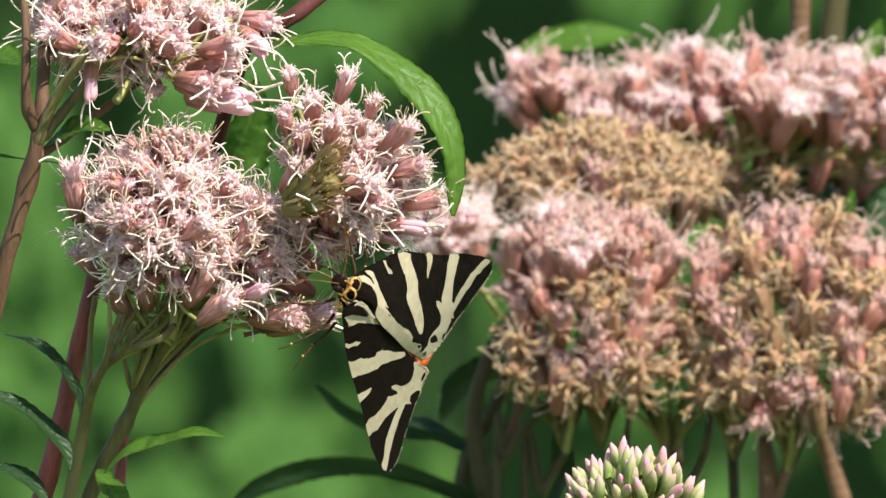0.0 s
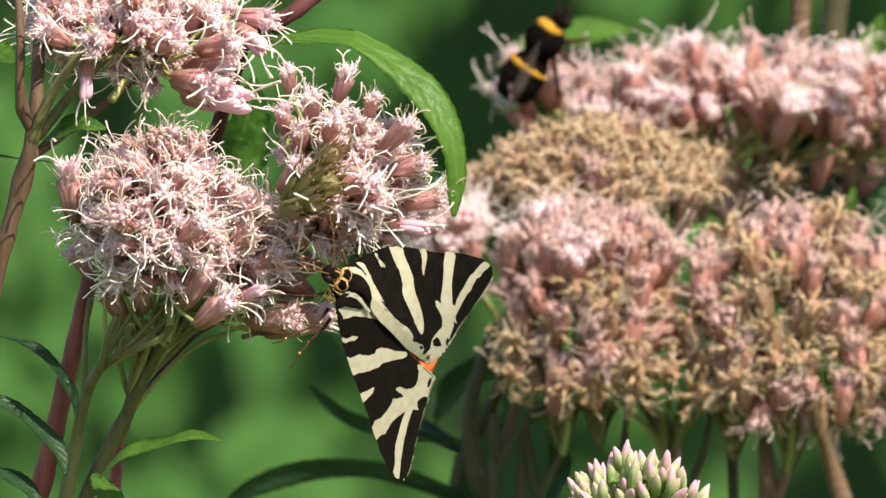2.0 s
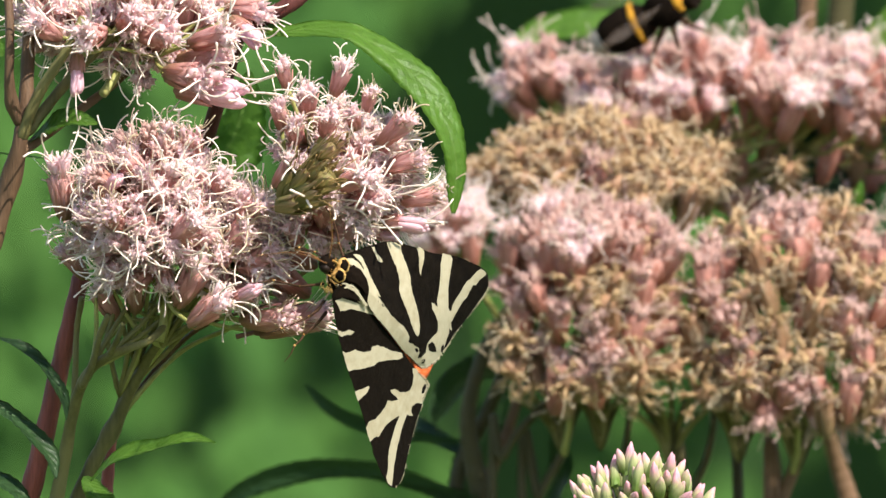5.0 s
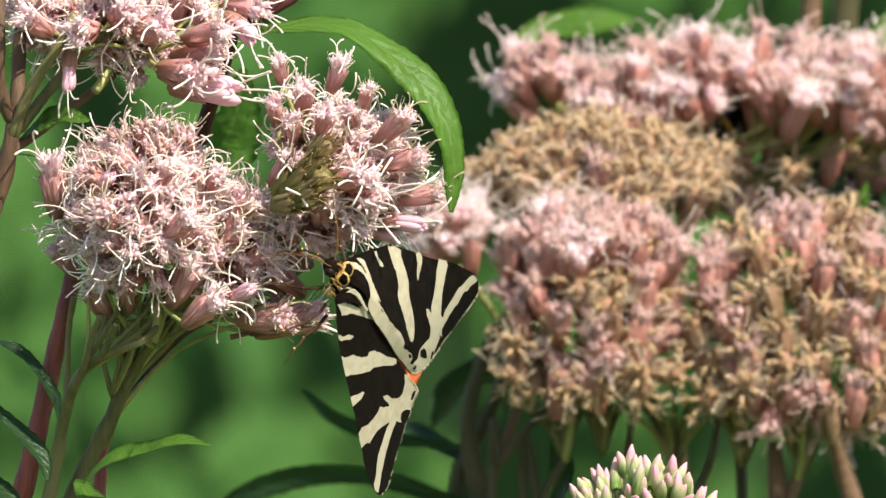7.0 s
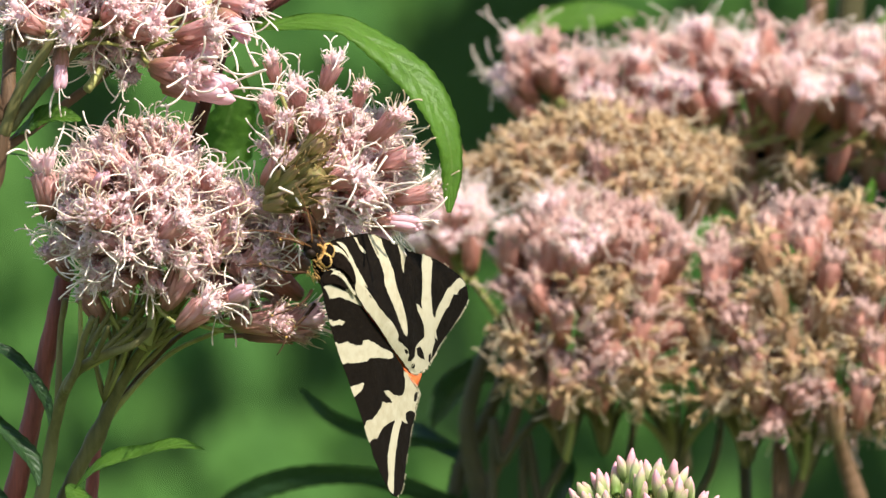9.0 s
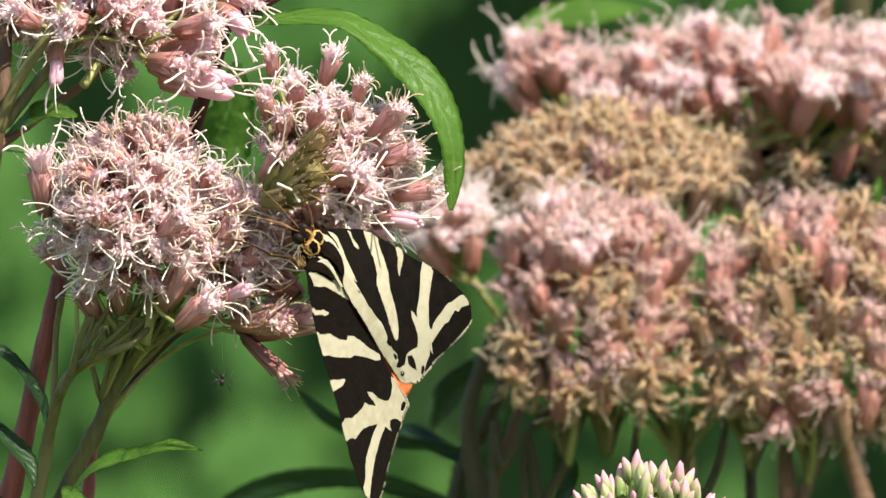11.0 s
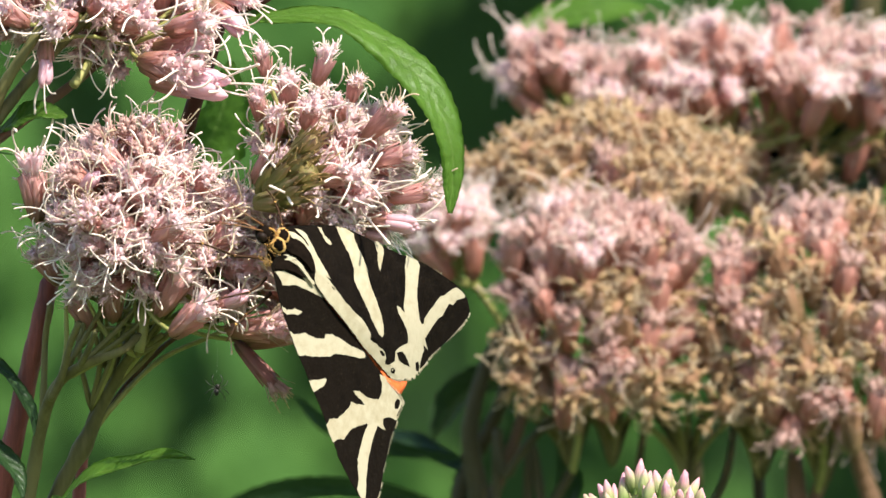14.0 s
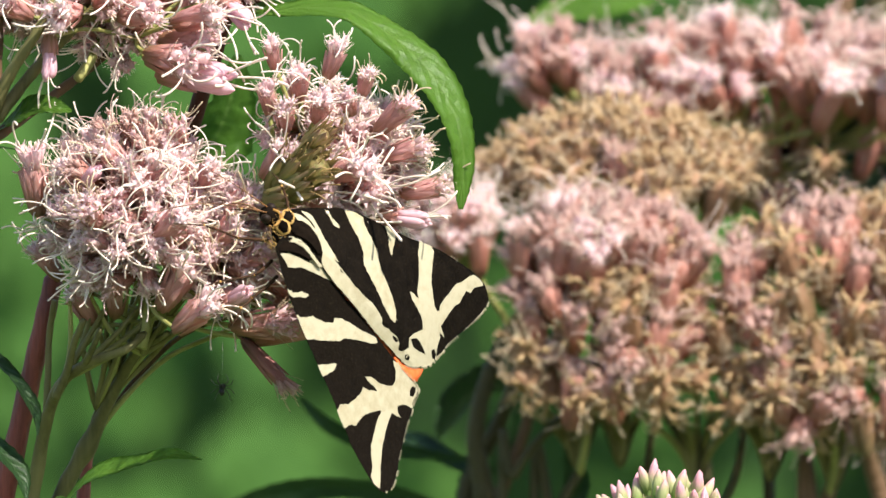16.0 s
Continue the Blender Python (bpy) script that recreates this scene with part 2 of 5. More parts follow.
def tube(bm, pts, radii, sides=6, mat=0, cap=True):
    """A round, tapering rod along pts; radii: one number for each end or for every point."""
    n = len(pts)
    rs = [radii[0] + (radii[-1] - radii[0]) * i / (n - 1) for i in range(n)] if len(radii) != n else radii
    rings, ref = [], Vector((0.31, 0.83, 0.47))
    for i, p in enumerate(pts):
        d = (Vector(pts[min(i + 1, n - 1)]) - Vector(pts[max(i - 1, 0)])).normalized()
        u = d.cross(ref)
        u = (u if u.length > 0.05 else d.cross(Vector((1, 0, 0)))).normalized()
        v = d.cross(u)
        rings.append([bm.verts.new(Vector(p) + (u * math.cos(a) + v * math.sin(a)) * rs[i])
                      for a in (2 * math.pi * k / sides for k in range(sides))])
    for a, b in zip(rings, rings[1:]):
        for k in range(sides):
            bm.faces.new((a[k], a[(k + 1) % sides], b[(k + 1) % sides], b[k])).material_index = mat
    if cap:
        bm.faces.new(rings[0][::-1]).material_index = mat
        bm.faces.new(rings[-1]).material_index = mat


def blob(bm, m, radii, rough=0.0, segs=12, rings=8, mat=0, seed=0.0):
    """An ellipsoid under the pose m, with an uneven skin."""
    vs = bmesh.ops.create_uvsphere(bm, u_segments=segs, v_segments=rings, radius=1)["verts"]
    for v in vs:
        k = 1 + rough * noise.noise(v.co * 3.1 + Vector((seed, 0, 0)))
        v.co = m @ Vector([c * r * k for c, r in zip(v.co, radii)])
        for f in v.link_faces:
            f.material_index = mat


def aim(place, direction, spin=0.0):
    """A pose at place whose z axis points along direction."""
    return Matrix.Translation(place) @ Vector(direction).to_track_quat("Z", "Y").to_matrix().to_4x4() @ Matrix.Rotation(spin, 4, "Z")


# ---- flower heads -------------------------------------------------------


def blade(bm, length, width, r0, r1, turn, lift, tip, mat, rng):
    """One bract or petal lobe wrapped round the head's axis, from height lift."""
    rows = []
    for i in range(5):
        s = i / 4
        w = width * (0.55 + 0.9 * s - 1.35 * s * s * s) * (1 if s < 1 else 0.12)
        r = r0 + (r1 - r0) * s + 0.10 * math.sin(s * 3.1) + tip * s ** 3
        row = []
        for k in (-1, 0, 1):
            a = turn + k * w / max(r, 0.3) * 0.5
            rr = r * (0.96 if k else 1.12)
            row.append(bm.verts.new((rr * math.cos(a), rr * math.sin(a), lift + length * s)))
        rows.append(row)
    for a, b in zip(rows, rows[1:]):
        for k in (0, 1):
            bm.faces.new((a[k], a[k + 1], b[k + 1], b[k])).material_index = mat


def style(bm, start, out, length, curl, mat, rng, width=0.15):
    """One long pale thread that leaves the flower, arches over and ends in a blunt, slightly thicker tip."""
    pos, d = Vector(start), Vector(out).normalized()
    axis = Vector((rng.uniform(-1, 1), rng.uniform(-1, 1), rng.uniform(-0.4, 0.4))).normalized()
    pts, n = [pos.copy()], 10
    for i in range(n):
        d = (Matrix.Rotation(curl * (0.3 + 1.4 * i / n) / n, 3, axis) @ d).normalized()
        pos = pos + d * length / n
        pts.append(pos.copy())
    tube(bm, pts + [pos + d * width], [width * (0.62 + 0.38 * i / n) for i in range(n)] + [width * 1.12, width * 0.5], 5, mat)


def flower_head_mesh(kind, seed):
    """A narrow flower head in millimetres, scaled to metres: scaly bracts, five star-shaped florets, and their curling threads."""
    rng = random.Random(seed)
    bm = bmesh.new()
    if kind == "bud":
        L = rng.uniform(3.9, 5.0)
        tube(bm, [(0, 0, 0), (0, 0, L * 0.25), (0, 0, L * 0.55), (0, 0, L * 0.8), (0, 0, L)], [0.38, 0.72, 0.74, 0.5, 0.08], 8, 0)
        for k in range(7):
            blade(bm, L * (0.6 if k % 2 else 0.9), 1.0, 0.6, 0.62 if k % 2 else 0.34, k * 2.4 + rng.uniform(-.2, .2), 0.1 if k % 2 else 0.25, -0.12, 0, rng)
        mats = [BUD]
    elif kind == "closed":
        L = rng.uniform(5.4, 6.2)
        tube(bm, [(0, 0, 0), (0, 0, L * 0.2), (0, 0, L * 0.42)], [0.35, 0.8, 0.95], 8, 0)
        for k in range(8):
            blade(bm, L * rng.uniform(0.34, 0.52), 0.95, 0.7, 1.0, k * 0.785, 0.1, 0.02, 0, rng)
        for k in range(6):
            a, lean = k * 1.047 + rng.uniform(-.2, .2), 0.42 if k else 0
            foot = Vector((lean * math.cos(a), lean * math.sin(a), L * 0.3))
            tip = Vector((lean * 1.5 * math.cos(a), lean * 1.5 * math.sin(a), L * rng.uniform(0.92, 1.05)))
            tube(bm, [foot.lerp(tip, q) for q in (0, 0.35, 0.7, 0.88, 1)], [0.4, 0.5, 0.56, 0.42, 0.1], 7, 1)
        for k in range(4):
            a = rng.uniform(0, 6.28)
            style(bm, Vector((0.4 * math.cos(a), 0.4 * math.sin(a), L * 0.9)), Vector((0.5 * math.cos(a), 0.5 * math.sin(a), 1)), rng.uniform(2.5, 4.5), rng.uniform(0.4, 1.6), 2, rng, 0.11)
        mats = [BRACT_PINK, COROLLA_CLOSED, STYLE_WHITE]
    else:
        tan, few, dry, soft = kind == "tan", kind in ("rose", "olive"), kind == "faded", kind == "soft"
        L = rng.uniform(4.4, 5.4)
        wide = rng.uniform(0.85, 1.18) * (0.8 if kind == "olive" else 1)
        top = 0.8 if kind == "olive" else 1
        tube(bm, [(0, 0, 0), (0, 0, L * 0.25), (0, 0, L * 0.6), (0, 0, L * 0.9 * top), (0, 0, L * 1.03 * top)], [0.3, 0.72, 0.92 * wide, 1.05 * wide, 0.2 * wide if kind == "olive" else 0.8 * wide], 8, 0)
        for k in range(5):
            blade(bm, L * 0.42, 0.9, 0.5, 0.95, k * 1.257 + 0.4, 0.05, 0.03, 0, rng)
        for k in range(8):
            blade(bm, L * rng.uniform(0.78, 1.0), 1.05, 0.72 + 0.1 * (k % 2), (1.1 + 0.12 * (k % 2)) * wide, k * 0.785 + rng.uniform(-.12, .12), 0.5, 0.14, 0, rng)
        n = rng.choice((5, 6, 6))
        if kind == "olive":
            n = 0
            for k in range(8):
                a = k * 2.4
                foot = Vector((0.6 * math.cos(a), 0.6 * math.sin(a), L * 0.85))
                out = Vector((rng.uniform(0.1, 0.6) * math.cos(a), rng.uniform(0.1, 0.6) * math.sin(a), 1))
                style(bm, foot, out, rng.uniform(1.0, 2.1), rng.uniform(0.1, 0.9), 2, rng, 0.055)
        for k in range(n):
            a = k * 2.4 + rng.uniform(-.2, .2)
            r = wide * 0.82 * math.sqrt((k + 0.4) / n)
            foot = Vector((r * 0.8 * math.cos(a), r * 0.8 * math.sin(a), L * 0.9))
            lean = rng.uniform(0.1, 0.35) * (2.4 if tan else 1)
            top = foot + Vector(((r * 0.5 + lean) * math.cos(a), (r * 0.5 + lean) * math.sin(a), rng.uniform(1.1, 2.2) * (0.75 if tan else 1.1)))
            fat = 0.55 if tan else 0.8 if few or dry else 1.0
            d = (top - foot).normalized()
            if tan:   # withered florets bend over
                bend = Vector((math.cos(a), math.sin(a), rng.uniform(-0.5, 0.5))) * rng.uniform(0.3, 0.75)
                tube(bm, [foot, (foot + top) / 2, top, top + bend], [0.3 * fat, 0.4 * fat, 0.5 * fat, 0.6 * fat], 6, 1)
                top, d = top + bend, bend.normalized()
            else:
                tube(bm, [foot, (foot + top) / 2, top], [0.3 * fat, 0.38 * fat, 0.5 * fat], 6, 1)
            m = aim(top, d, rng.uniform(0, 1))
            for j in range(5):
                b = j * 1.257
                w = rng.uniform(0.55, 0.85) * (0.95 if few else 1.3)
                q = [m @ Vector((0.4 * math.cos(b - .5), 0.4 * math.sin(b - .5), -0.1)), m @ Vector((0.4 * math.cos(b + .5), 0.4 * math.sin(b + .5), -0.1)),
                     m @ Vector((w * math.cos(b), w * math.sin(b), rng.uniform(0.15, 0.45)))]
                bm.faces.new([bm.verts.new(x) for x in q]).material_index = 1
            for j in range(2):
                e = m @ Vector((rng.uniform(-.3, .3), rng.uniform(-.3, .3), 0))
                tube(bm, [e, e + d * rng.uniform(0.35, 0.8)], [0.09, 0.06], 4, 2)
            for j in (-1, 1):
                if rng.random() < (0.5 if tan or few else 0.56):
                    continue
                side = Vector((math.cos(a + j * 0.5), math.sin(a + j * 0.5), j * 0.2))
                style(bm, top - d * 0.4, d * 1.0 + side * rng.uniform(0.2, 1.1), rng.uniform(3.0, 5.4) * (0.75 if tan or few or dry else 1),
                      rng.uniform(0.4, 2.4) * (1.4 if tan or dry else 1), 2, rng, 0.058 if tan or few or soft else 0.095 if dry else 0.115)
            # the white down round each floret
            for j in range(5 if few or tan else 8):
                b = a + j * 1.257 + rng.uniform(-.4, .4)
                e = foot + Vector((0.35 * math.cos(b), 0.35 * math.sin(b), rng.uniform(-0.4, 0.2)))
                out = d + Vector((math.cos(b), math.sin(b), 0)) * rng.uniform(0.15, 0.55)
                tube(bm, [e, e + out * rng.uniform(1.2, 2.6)], [0.045, 0.02], 3, 2 if not few else 1)
        mats = [BRACT_TAN, COROLLA_TAN, STYLE_TAN] if tan else [BRACT_PINK, COROLLA_PINK, STYLE_WHITE]
        if dry:
            mats = [BRACT_PINK, COROLLA_PINK, STYLE_TAN]
        if kind == "olive":
            mats = [BRACT_OLIVE, COROLLA_DRY, COROLLA_DRY]
        if soft:
            mats = [BRACT_ROSE, COROLLA_PINK, STYLE_WHITE]
        if few:
            mats = [BRACT_ROSE, COROLLA_ROSE, STYLE_ROSE] if kind == "rose" else mats
    bmesh.ops.scale(bm, vec=(0.001,) * 3, verts=bm.verts)
    return smooth_mesh("flower_head", bm, mats)


HEADS = {k: [flower_head_mesh(k, 100 * i + n) for n in range(c)] for i, (k, c) in enumerate((("pink", 16), ("tan", 12), ("bud", 6), ("rose", 10), ("olive", 6), ("faded", 8), ("closed", 5), ("soft", 10)))}


def flower_cluster(plant, base, joint, given, domes, kinds, seed, radius=0.55, spacing=2.4, label="", size=1.0, lean=None, grow=1.0):
    """A branching flower cluster of a plant: forking stalks from base, and flower heads at their ends.
    given: heads as foot, mouth (mm). domes: (centre, radii, axis, widest angle, count) over which further heads spread."""
    rng = random.Random(seed)
    radius *= size_at(base[1])
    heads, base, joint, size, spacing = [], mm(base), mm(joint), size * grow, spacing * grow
    for foot, mouth, *own in given:
        heads.append((Vector(foot), Vector(mouth), *own))
    for centre, radii, axis, widest, count in domes:
        c, axis, tries = Vector(centre), Vector(axis).normalized(), 0
        made = 0
        while made < count and tries < count * 40:
            tries += 1
            d = Vector((rng.gauss(0, 1), rng.gauss(0, 1), rng.gauss(0, 1))).normalized()
            if d.angle(axis) > radians(widest):
                continue
            k = rng.uniform(0.82, 1.05)
            mouth = c + Vector([a * b * k * grow for a, b in zip(d, radii)])
            if any((mouth - h[1]).length < spacing for h in heads):
                continue
            n = Vector([a / b for a, b in zip(d, radii)]).normalized()
            way = n * 0.8 + axis * 0.5 if lean is None else n * 0.5 + Vector(lean)
            j = 0.35 if lean is None else 0.42 if size > 1.15 else 0.22
            way = (way + Vector((rng.uniform(-j, j), rng.uniform(-j, j), rng.uniform(-j, j)))).normalized()
            heads.append((mouth - way * 5.2 * size, mouth))
            made += 1
    bm = bmesh.new()
    tube(bm, spline([base, base.lerp(joint, 0.5) + Vector((0.0004, 0, 0)), joint], 6), [radius * 1.25e-3, radius * 1e-3], 7)
    ob = part("inflorescence", bm, PEDICEL, plant, label, base)
    todo = list(range(len(heads)))
    rng.shuffle(todo)
    while todo:
        first = heads[todo[0]][0]
        todo.sort(key=lambda i: (heads[i][0] - first).length)
        group, todo = todo[:6], todo[6:]
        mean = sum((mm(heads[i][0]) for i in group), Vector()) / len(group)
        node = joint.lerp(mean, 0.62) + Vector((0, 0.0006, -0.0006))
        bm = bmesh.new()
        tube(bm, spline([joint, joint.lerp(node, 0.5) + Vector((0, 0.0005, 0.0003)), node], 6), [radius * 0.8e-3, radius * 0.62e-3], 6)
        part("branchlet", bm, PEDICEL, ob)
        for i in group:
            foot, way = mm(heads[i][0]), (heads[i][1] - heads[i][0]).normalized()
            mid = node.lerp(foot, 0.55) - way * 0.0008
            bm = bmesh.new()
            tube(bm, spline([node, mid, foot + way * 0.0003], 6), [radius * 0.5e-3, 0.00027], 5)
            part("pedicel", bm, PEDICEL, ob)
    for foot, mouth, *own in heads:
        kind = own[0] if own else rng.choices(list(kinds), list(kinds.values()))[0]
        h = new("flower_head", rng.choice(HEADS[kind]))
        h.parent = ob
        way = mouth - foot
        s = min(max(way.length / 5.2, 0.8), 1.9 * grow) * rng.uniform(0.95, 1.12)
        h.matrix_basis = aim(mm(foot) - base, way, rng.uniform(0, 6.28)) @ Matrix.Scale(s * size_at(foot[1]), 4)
    return ob


def stem(plant, pts, radii, material, name="stem", label="", n=24, knots=(), sides=10):
    """A stalk through pts (mm), slightly uneven, with swollen knots at the given distances (mm)."""
    bm = bmesh.new()
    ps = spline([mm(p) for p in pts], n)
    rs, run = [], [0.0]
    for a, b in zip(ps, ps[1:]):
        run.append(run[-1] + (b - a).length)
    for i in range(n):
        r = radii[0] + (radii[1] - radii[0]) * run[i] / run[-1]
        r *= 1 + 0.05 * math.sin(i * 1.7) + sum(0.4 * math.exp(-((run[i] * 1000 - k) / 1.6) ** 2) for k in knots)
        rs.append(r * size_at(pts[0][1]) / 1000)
    rs[0] *= 0.55
    tube(bm, ps, rs, sides)
    return part(name, bm, material, plant, label)


def leaf(plant, pts, width, face, material, label="", fold=0.25, teeth=16, wave=0.08, bluntness=0.0, seed=0, hang=0.0):
    """A toothed leaf along its midrib pts (mm), width in mm, its upper side towards face, with thickness."""
    rng = random.Random(seed)
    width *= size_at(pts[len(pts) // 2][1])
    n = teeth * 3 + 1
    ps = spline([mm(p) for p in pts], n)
    bm = bmesh.new()
    uvl = bm.loops.layers.uv.new("UVMap")
    cols, rows, uvs = (-1, -0.72, -0.38, -0.08, 0.08, 0.38, 0.72, 1), [], {}
    for i, p in enumerate(ps):
        s = i / (n - 1)
        d = (ps[min(i + 1, n - 1)] - ps[max(i - 1, 0)]).normalized()
        side = d.cross(Vector(face)).normalized()
        up = side.cross(d).normalized()
        w = width / 2000 * (math.sin(math.pi * min(1, s * 0.96 + 0.02)) ** 0.8 * (1 - 0.35 * s) * 1.12 + 0.02)
        saw = 1 + (0.09 * (1 - (i % 3) / 2) if 2 < i < n - 3 else 0)
        row = []
        for c in cols:
            k = saw if abs(c) == 1 else 1
            h = abs(c) * w * fold + wave * w * math.sin(s * 13 + 2 * c + seed) * abs(c) - hang * w * c * c * (1 if c < 0 else 0.6)
            h += 0.02 * w * math.sin(s * 70) * (abs(c) > 0.2)
            v = bm.verts.new(p + side * w * c * k + up * h)
            uvs[v] = (s, c)
            row.append(v)
        rows.append(row)
    for a, b in zip(rows, rows[1:]):
        for k in range(len(cols) - 1):
            f = bm.faces.new((a[k], a[k + 1], b[k + 1], b[k]))
            for lp in f.loops:
                lp[uvl].uv = uvs[lp.vert]
    bmesh.ops.solidify(bm, geom=bm.faces[:], thickness=0.00018)
    return part("leaf", bm, material, plant, label)

# ---- the ground and the far green --------------------------------------
bm = bmesh.new()
rings = []
for r in (0.0, 0.6, 1.5, 3, 6, 12, 30, 80, 250, 900, 2500):
    rings.append([bm.verts.new((r * math.cos(a), r * math.sin(a), (0.03 * noise.noise(Vector((r * math.cos(a), r * math.sin(a), 0)) * 1.3) if 0 < r < 40 else 0.0)))
                  for a in (2 * math.pi * k / 48 for k in range(48 if r else 1))])
for k in range(48):
    bm.faces.new((rings[0][0], rings[1][k], rings[1][(k + 1) % 48]))
for a, b in zip(rings[1:], rings[2:]):
    for k in range(48):
        bm.faces.new((a[k], b[k], b[(k + 1) % 48], a[(k + 1) % 48]))
ground = new("ground", smooth_mesh("ground", bm, SOIL))
tagged(ground, "dark soil with patchy grass under the wild plants", "ground", kind="structure")


def leaf_shape(length, width, fold):
    """Corners and faces of a simple pointed leaf with a folded midrib, from its foot along x."""
    vs, fs = [], []
    prof = (0.1, 1.0, 0.05)
    for i, p in enumerate(prof):
        x, w = length * i / 2, width / 2 * p
        drop = -length * 0.12 * (i / 2) ** 2
        vs += [(x, -w, fold * w + drop), (x, 0, drop), (x, w, fold * w + drop)]
    for i in range(2):
        a = 3 * i
        fs += [(a, a + 3, a + 4, a + 1), (a + 1, a + 4, a + 5, a + 2)]
    return np.array(vs), fs


def leaves(name, items, material, label, category):
    """Many far leaves in one object. items: place, heading, pitch, roll, length, width."""
    verts, faces = [], []
    for place, yaw, pitch, roll, length, width in items:
        vs, fs = leaf_shape(length, width, 0.25)
        m = np.array(pose(0, 0, 0, roll, pitch, yaw).to_3x3())
        k = len(verts)
        verts += (vs @ m.T + np.array(place)).tolist()
        faces += [tuple(i + k for i in f) for f in fs]
    me = bpy.data.meshes.new(name)
    me.from_pydata(verts, [], faces)
    me.polygons.foreach_set("use_smooth", [True] * len(faces))
    me.materials.append(material)
    return tagged(new(name, me), label, category, kind="stuff")


rng = random.Random(5)
# gaps left where the camera's view is dark, so that the dark sheet shows: x, height over the flowers, radius (mm)
GAPS = [(-3, 43, 17), (9, 28, 12), (-25, -17, 8), (-52, -29, 8), (-38, -24, 5), (-72, -20, 6), (79, 46, 16), (58, 48, 12), (80, -40, 16), (18, -46, 5), (-12, 48, 14), (86, 15, 14), (30, 40, 10), (5, -24, 8)]
# sprays set nearer, in the sun, where the camera's view is bright
SPRAYS = [(-32, -39, 11), (-52, -46, 8), (-75, -1, 12), (-78, -22, 9), (-41, 22, 9), (-20, 40, 8), (-82, 22, 10), (-48, 40, 9)]
items = []
while len(items) < 4300:
    x, y, z = rng.uniform(-0.36, 0.36), rng.uniform(2.05, 2.9), rng.uniform(-0.38, 0.34)
    if any((x - gx / 1000) ** 2 + (z - gz / 1000) ** 2 < (gr / 1000 * rng.uniform(0.8, 1.5)) ** 2 for gx, gz, gr in GAPS):
        continue
    if noise.noise(Vector((x * 11, y * 2, z * 11))) < rng.uniform(-0.6, 0.25):
        continue
    items.append(((x, y, HEIGHT + z), rng.gauss(-75, 30), rng.uniform(40, 75), rng.gauss(0, 18), rng.uniform(0.015, 0.034), rng.uniform(0.009, 0.018)))
for gx, gz, gr in SPRAYS:
    for _ in range(80):
        a, r = rng.uniform(0, 6.283), gr * math.sqrt(rng.random()) / 1000
        items.append(((gx / 1000 + r * math.cos(a), rng.uniform(1.75, 2.05), HEIGHT + gz / 1000 + r * math.sin(a)), rng.gauss(-75, 25), rng.uniform(40, 70), rng.gauss(0, 15), rng.uniform(0.008, 0.016), rng.uniform(0.005, 0.010)))
# unseen leaves added above the view, to keep the sun off the sheet behind
while len(items) < 10000:
    items.append(((rng.uniform(-0.8, 1.5), rng.uniform(2.6, 3.3), HEIGHT + rng.uniform(0.36, 1.7)), rng.gauss(-75, 30), rng.uniform(40, 75), rng.gauss(0, 18), rng.uniform(0.05, 0.08), rng.uniform(0.03, 0.045)))
leaves("background_foliage", items, FOLIAGE, "dense blurred green leaves of a wild hedge", "foliage")

# Backdrop sheet, coloured dark in place of the shade inside the hedge.
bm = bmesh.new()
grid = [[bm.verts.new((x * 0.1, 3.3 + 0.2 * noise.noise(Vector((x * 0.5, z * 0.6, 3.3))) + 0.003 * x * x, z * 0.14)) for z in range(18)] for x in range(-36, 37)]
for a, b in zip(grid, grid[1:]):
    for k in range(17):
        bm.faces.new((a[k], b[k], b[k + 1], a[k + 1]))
hedge = new("backdrop_hedge", smooth_mesh("backdrop_hedge", bm, HEDGE_SHADE))
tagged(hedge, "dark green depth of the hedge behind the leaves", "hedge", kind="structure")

# ---- the plant with the moth -------------------------------------------
front = thing("hemp_agrimony", (-0.075, 0.02, 0.0), "tall hemp agrimony with pink flower clusters and reddish stems", "wild plant", "hemp agrimony plants")

stem(front, [(-56.3, 8, 38.9), (-56.8, 6, 30.7), (-57.0, 5, 25.1), (-57.1, 3, 19.8), (-57.8, 2, 14.4), (-59.0, 3, 9.7), (-61.0, 3, 2.5), (-63.1, 4, -4.7), (-66.5, 6, -20.9), (-68.3, 8, -37.1)], (0.8, 1.75), STEM_BROWN, label="brown reddish upright stem", knots=(24.5,), n=40)
stem(front, [(-68.3, 8, -36.3), (-70, 10, -200), (-74, 16, -700), (-75, 20, -1255)], (1.75, 4.0), STEM_BROWN)
stem(front, [(-57.6, 2, 16.5), (-58.8, 1, 19.7), (-59.1, 0, 23.3), (-59.0, 0, 28.1), (-59.4, 2, 33.8), (-60.7, 4, 40.3)], (0.75, 0.55), STEM_BROWN, "branch", knots=(3.0,))
stem(front, [(-57.8, 2, 14.4), (-55.1, 0, 20.9), (-51.4, -2, 26.4), (-49.1, 0, 31.3)], (0.9, 0.55), STEM_GREEN, "branch")
stem(front, [(-57.9, 2, 12.9), (-55.5, 5, 14.8), (-52.2, 9, 17.5), (-47.5, 12, 21.2), (-43.6, 14, 24.6)], (0.75, 0.6), STEM_BROWN, "branch")
stem(front, [(-57.1, 2, 15.3), (-52.6, 4, 21.4), (-47.8, 4, 26.6), (-43.8, 5, 30.7)], (0.8, 0.6), STEM_GREEN, "branch")

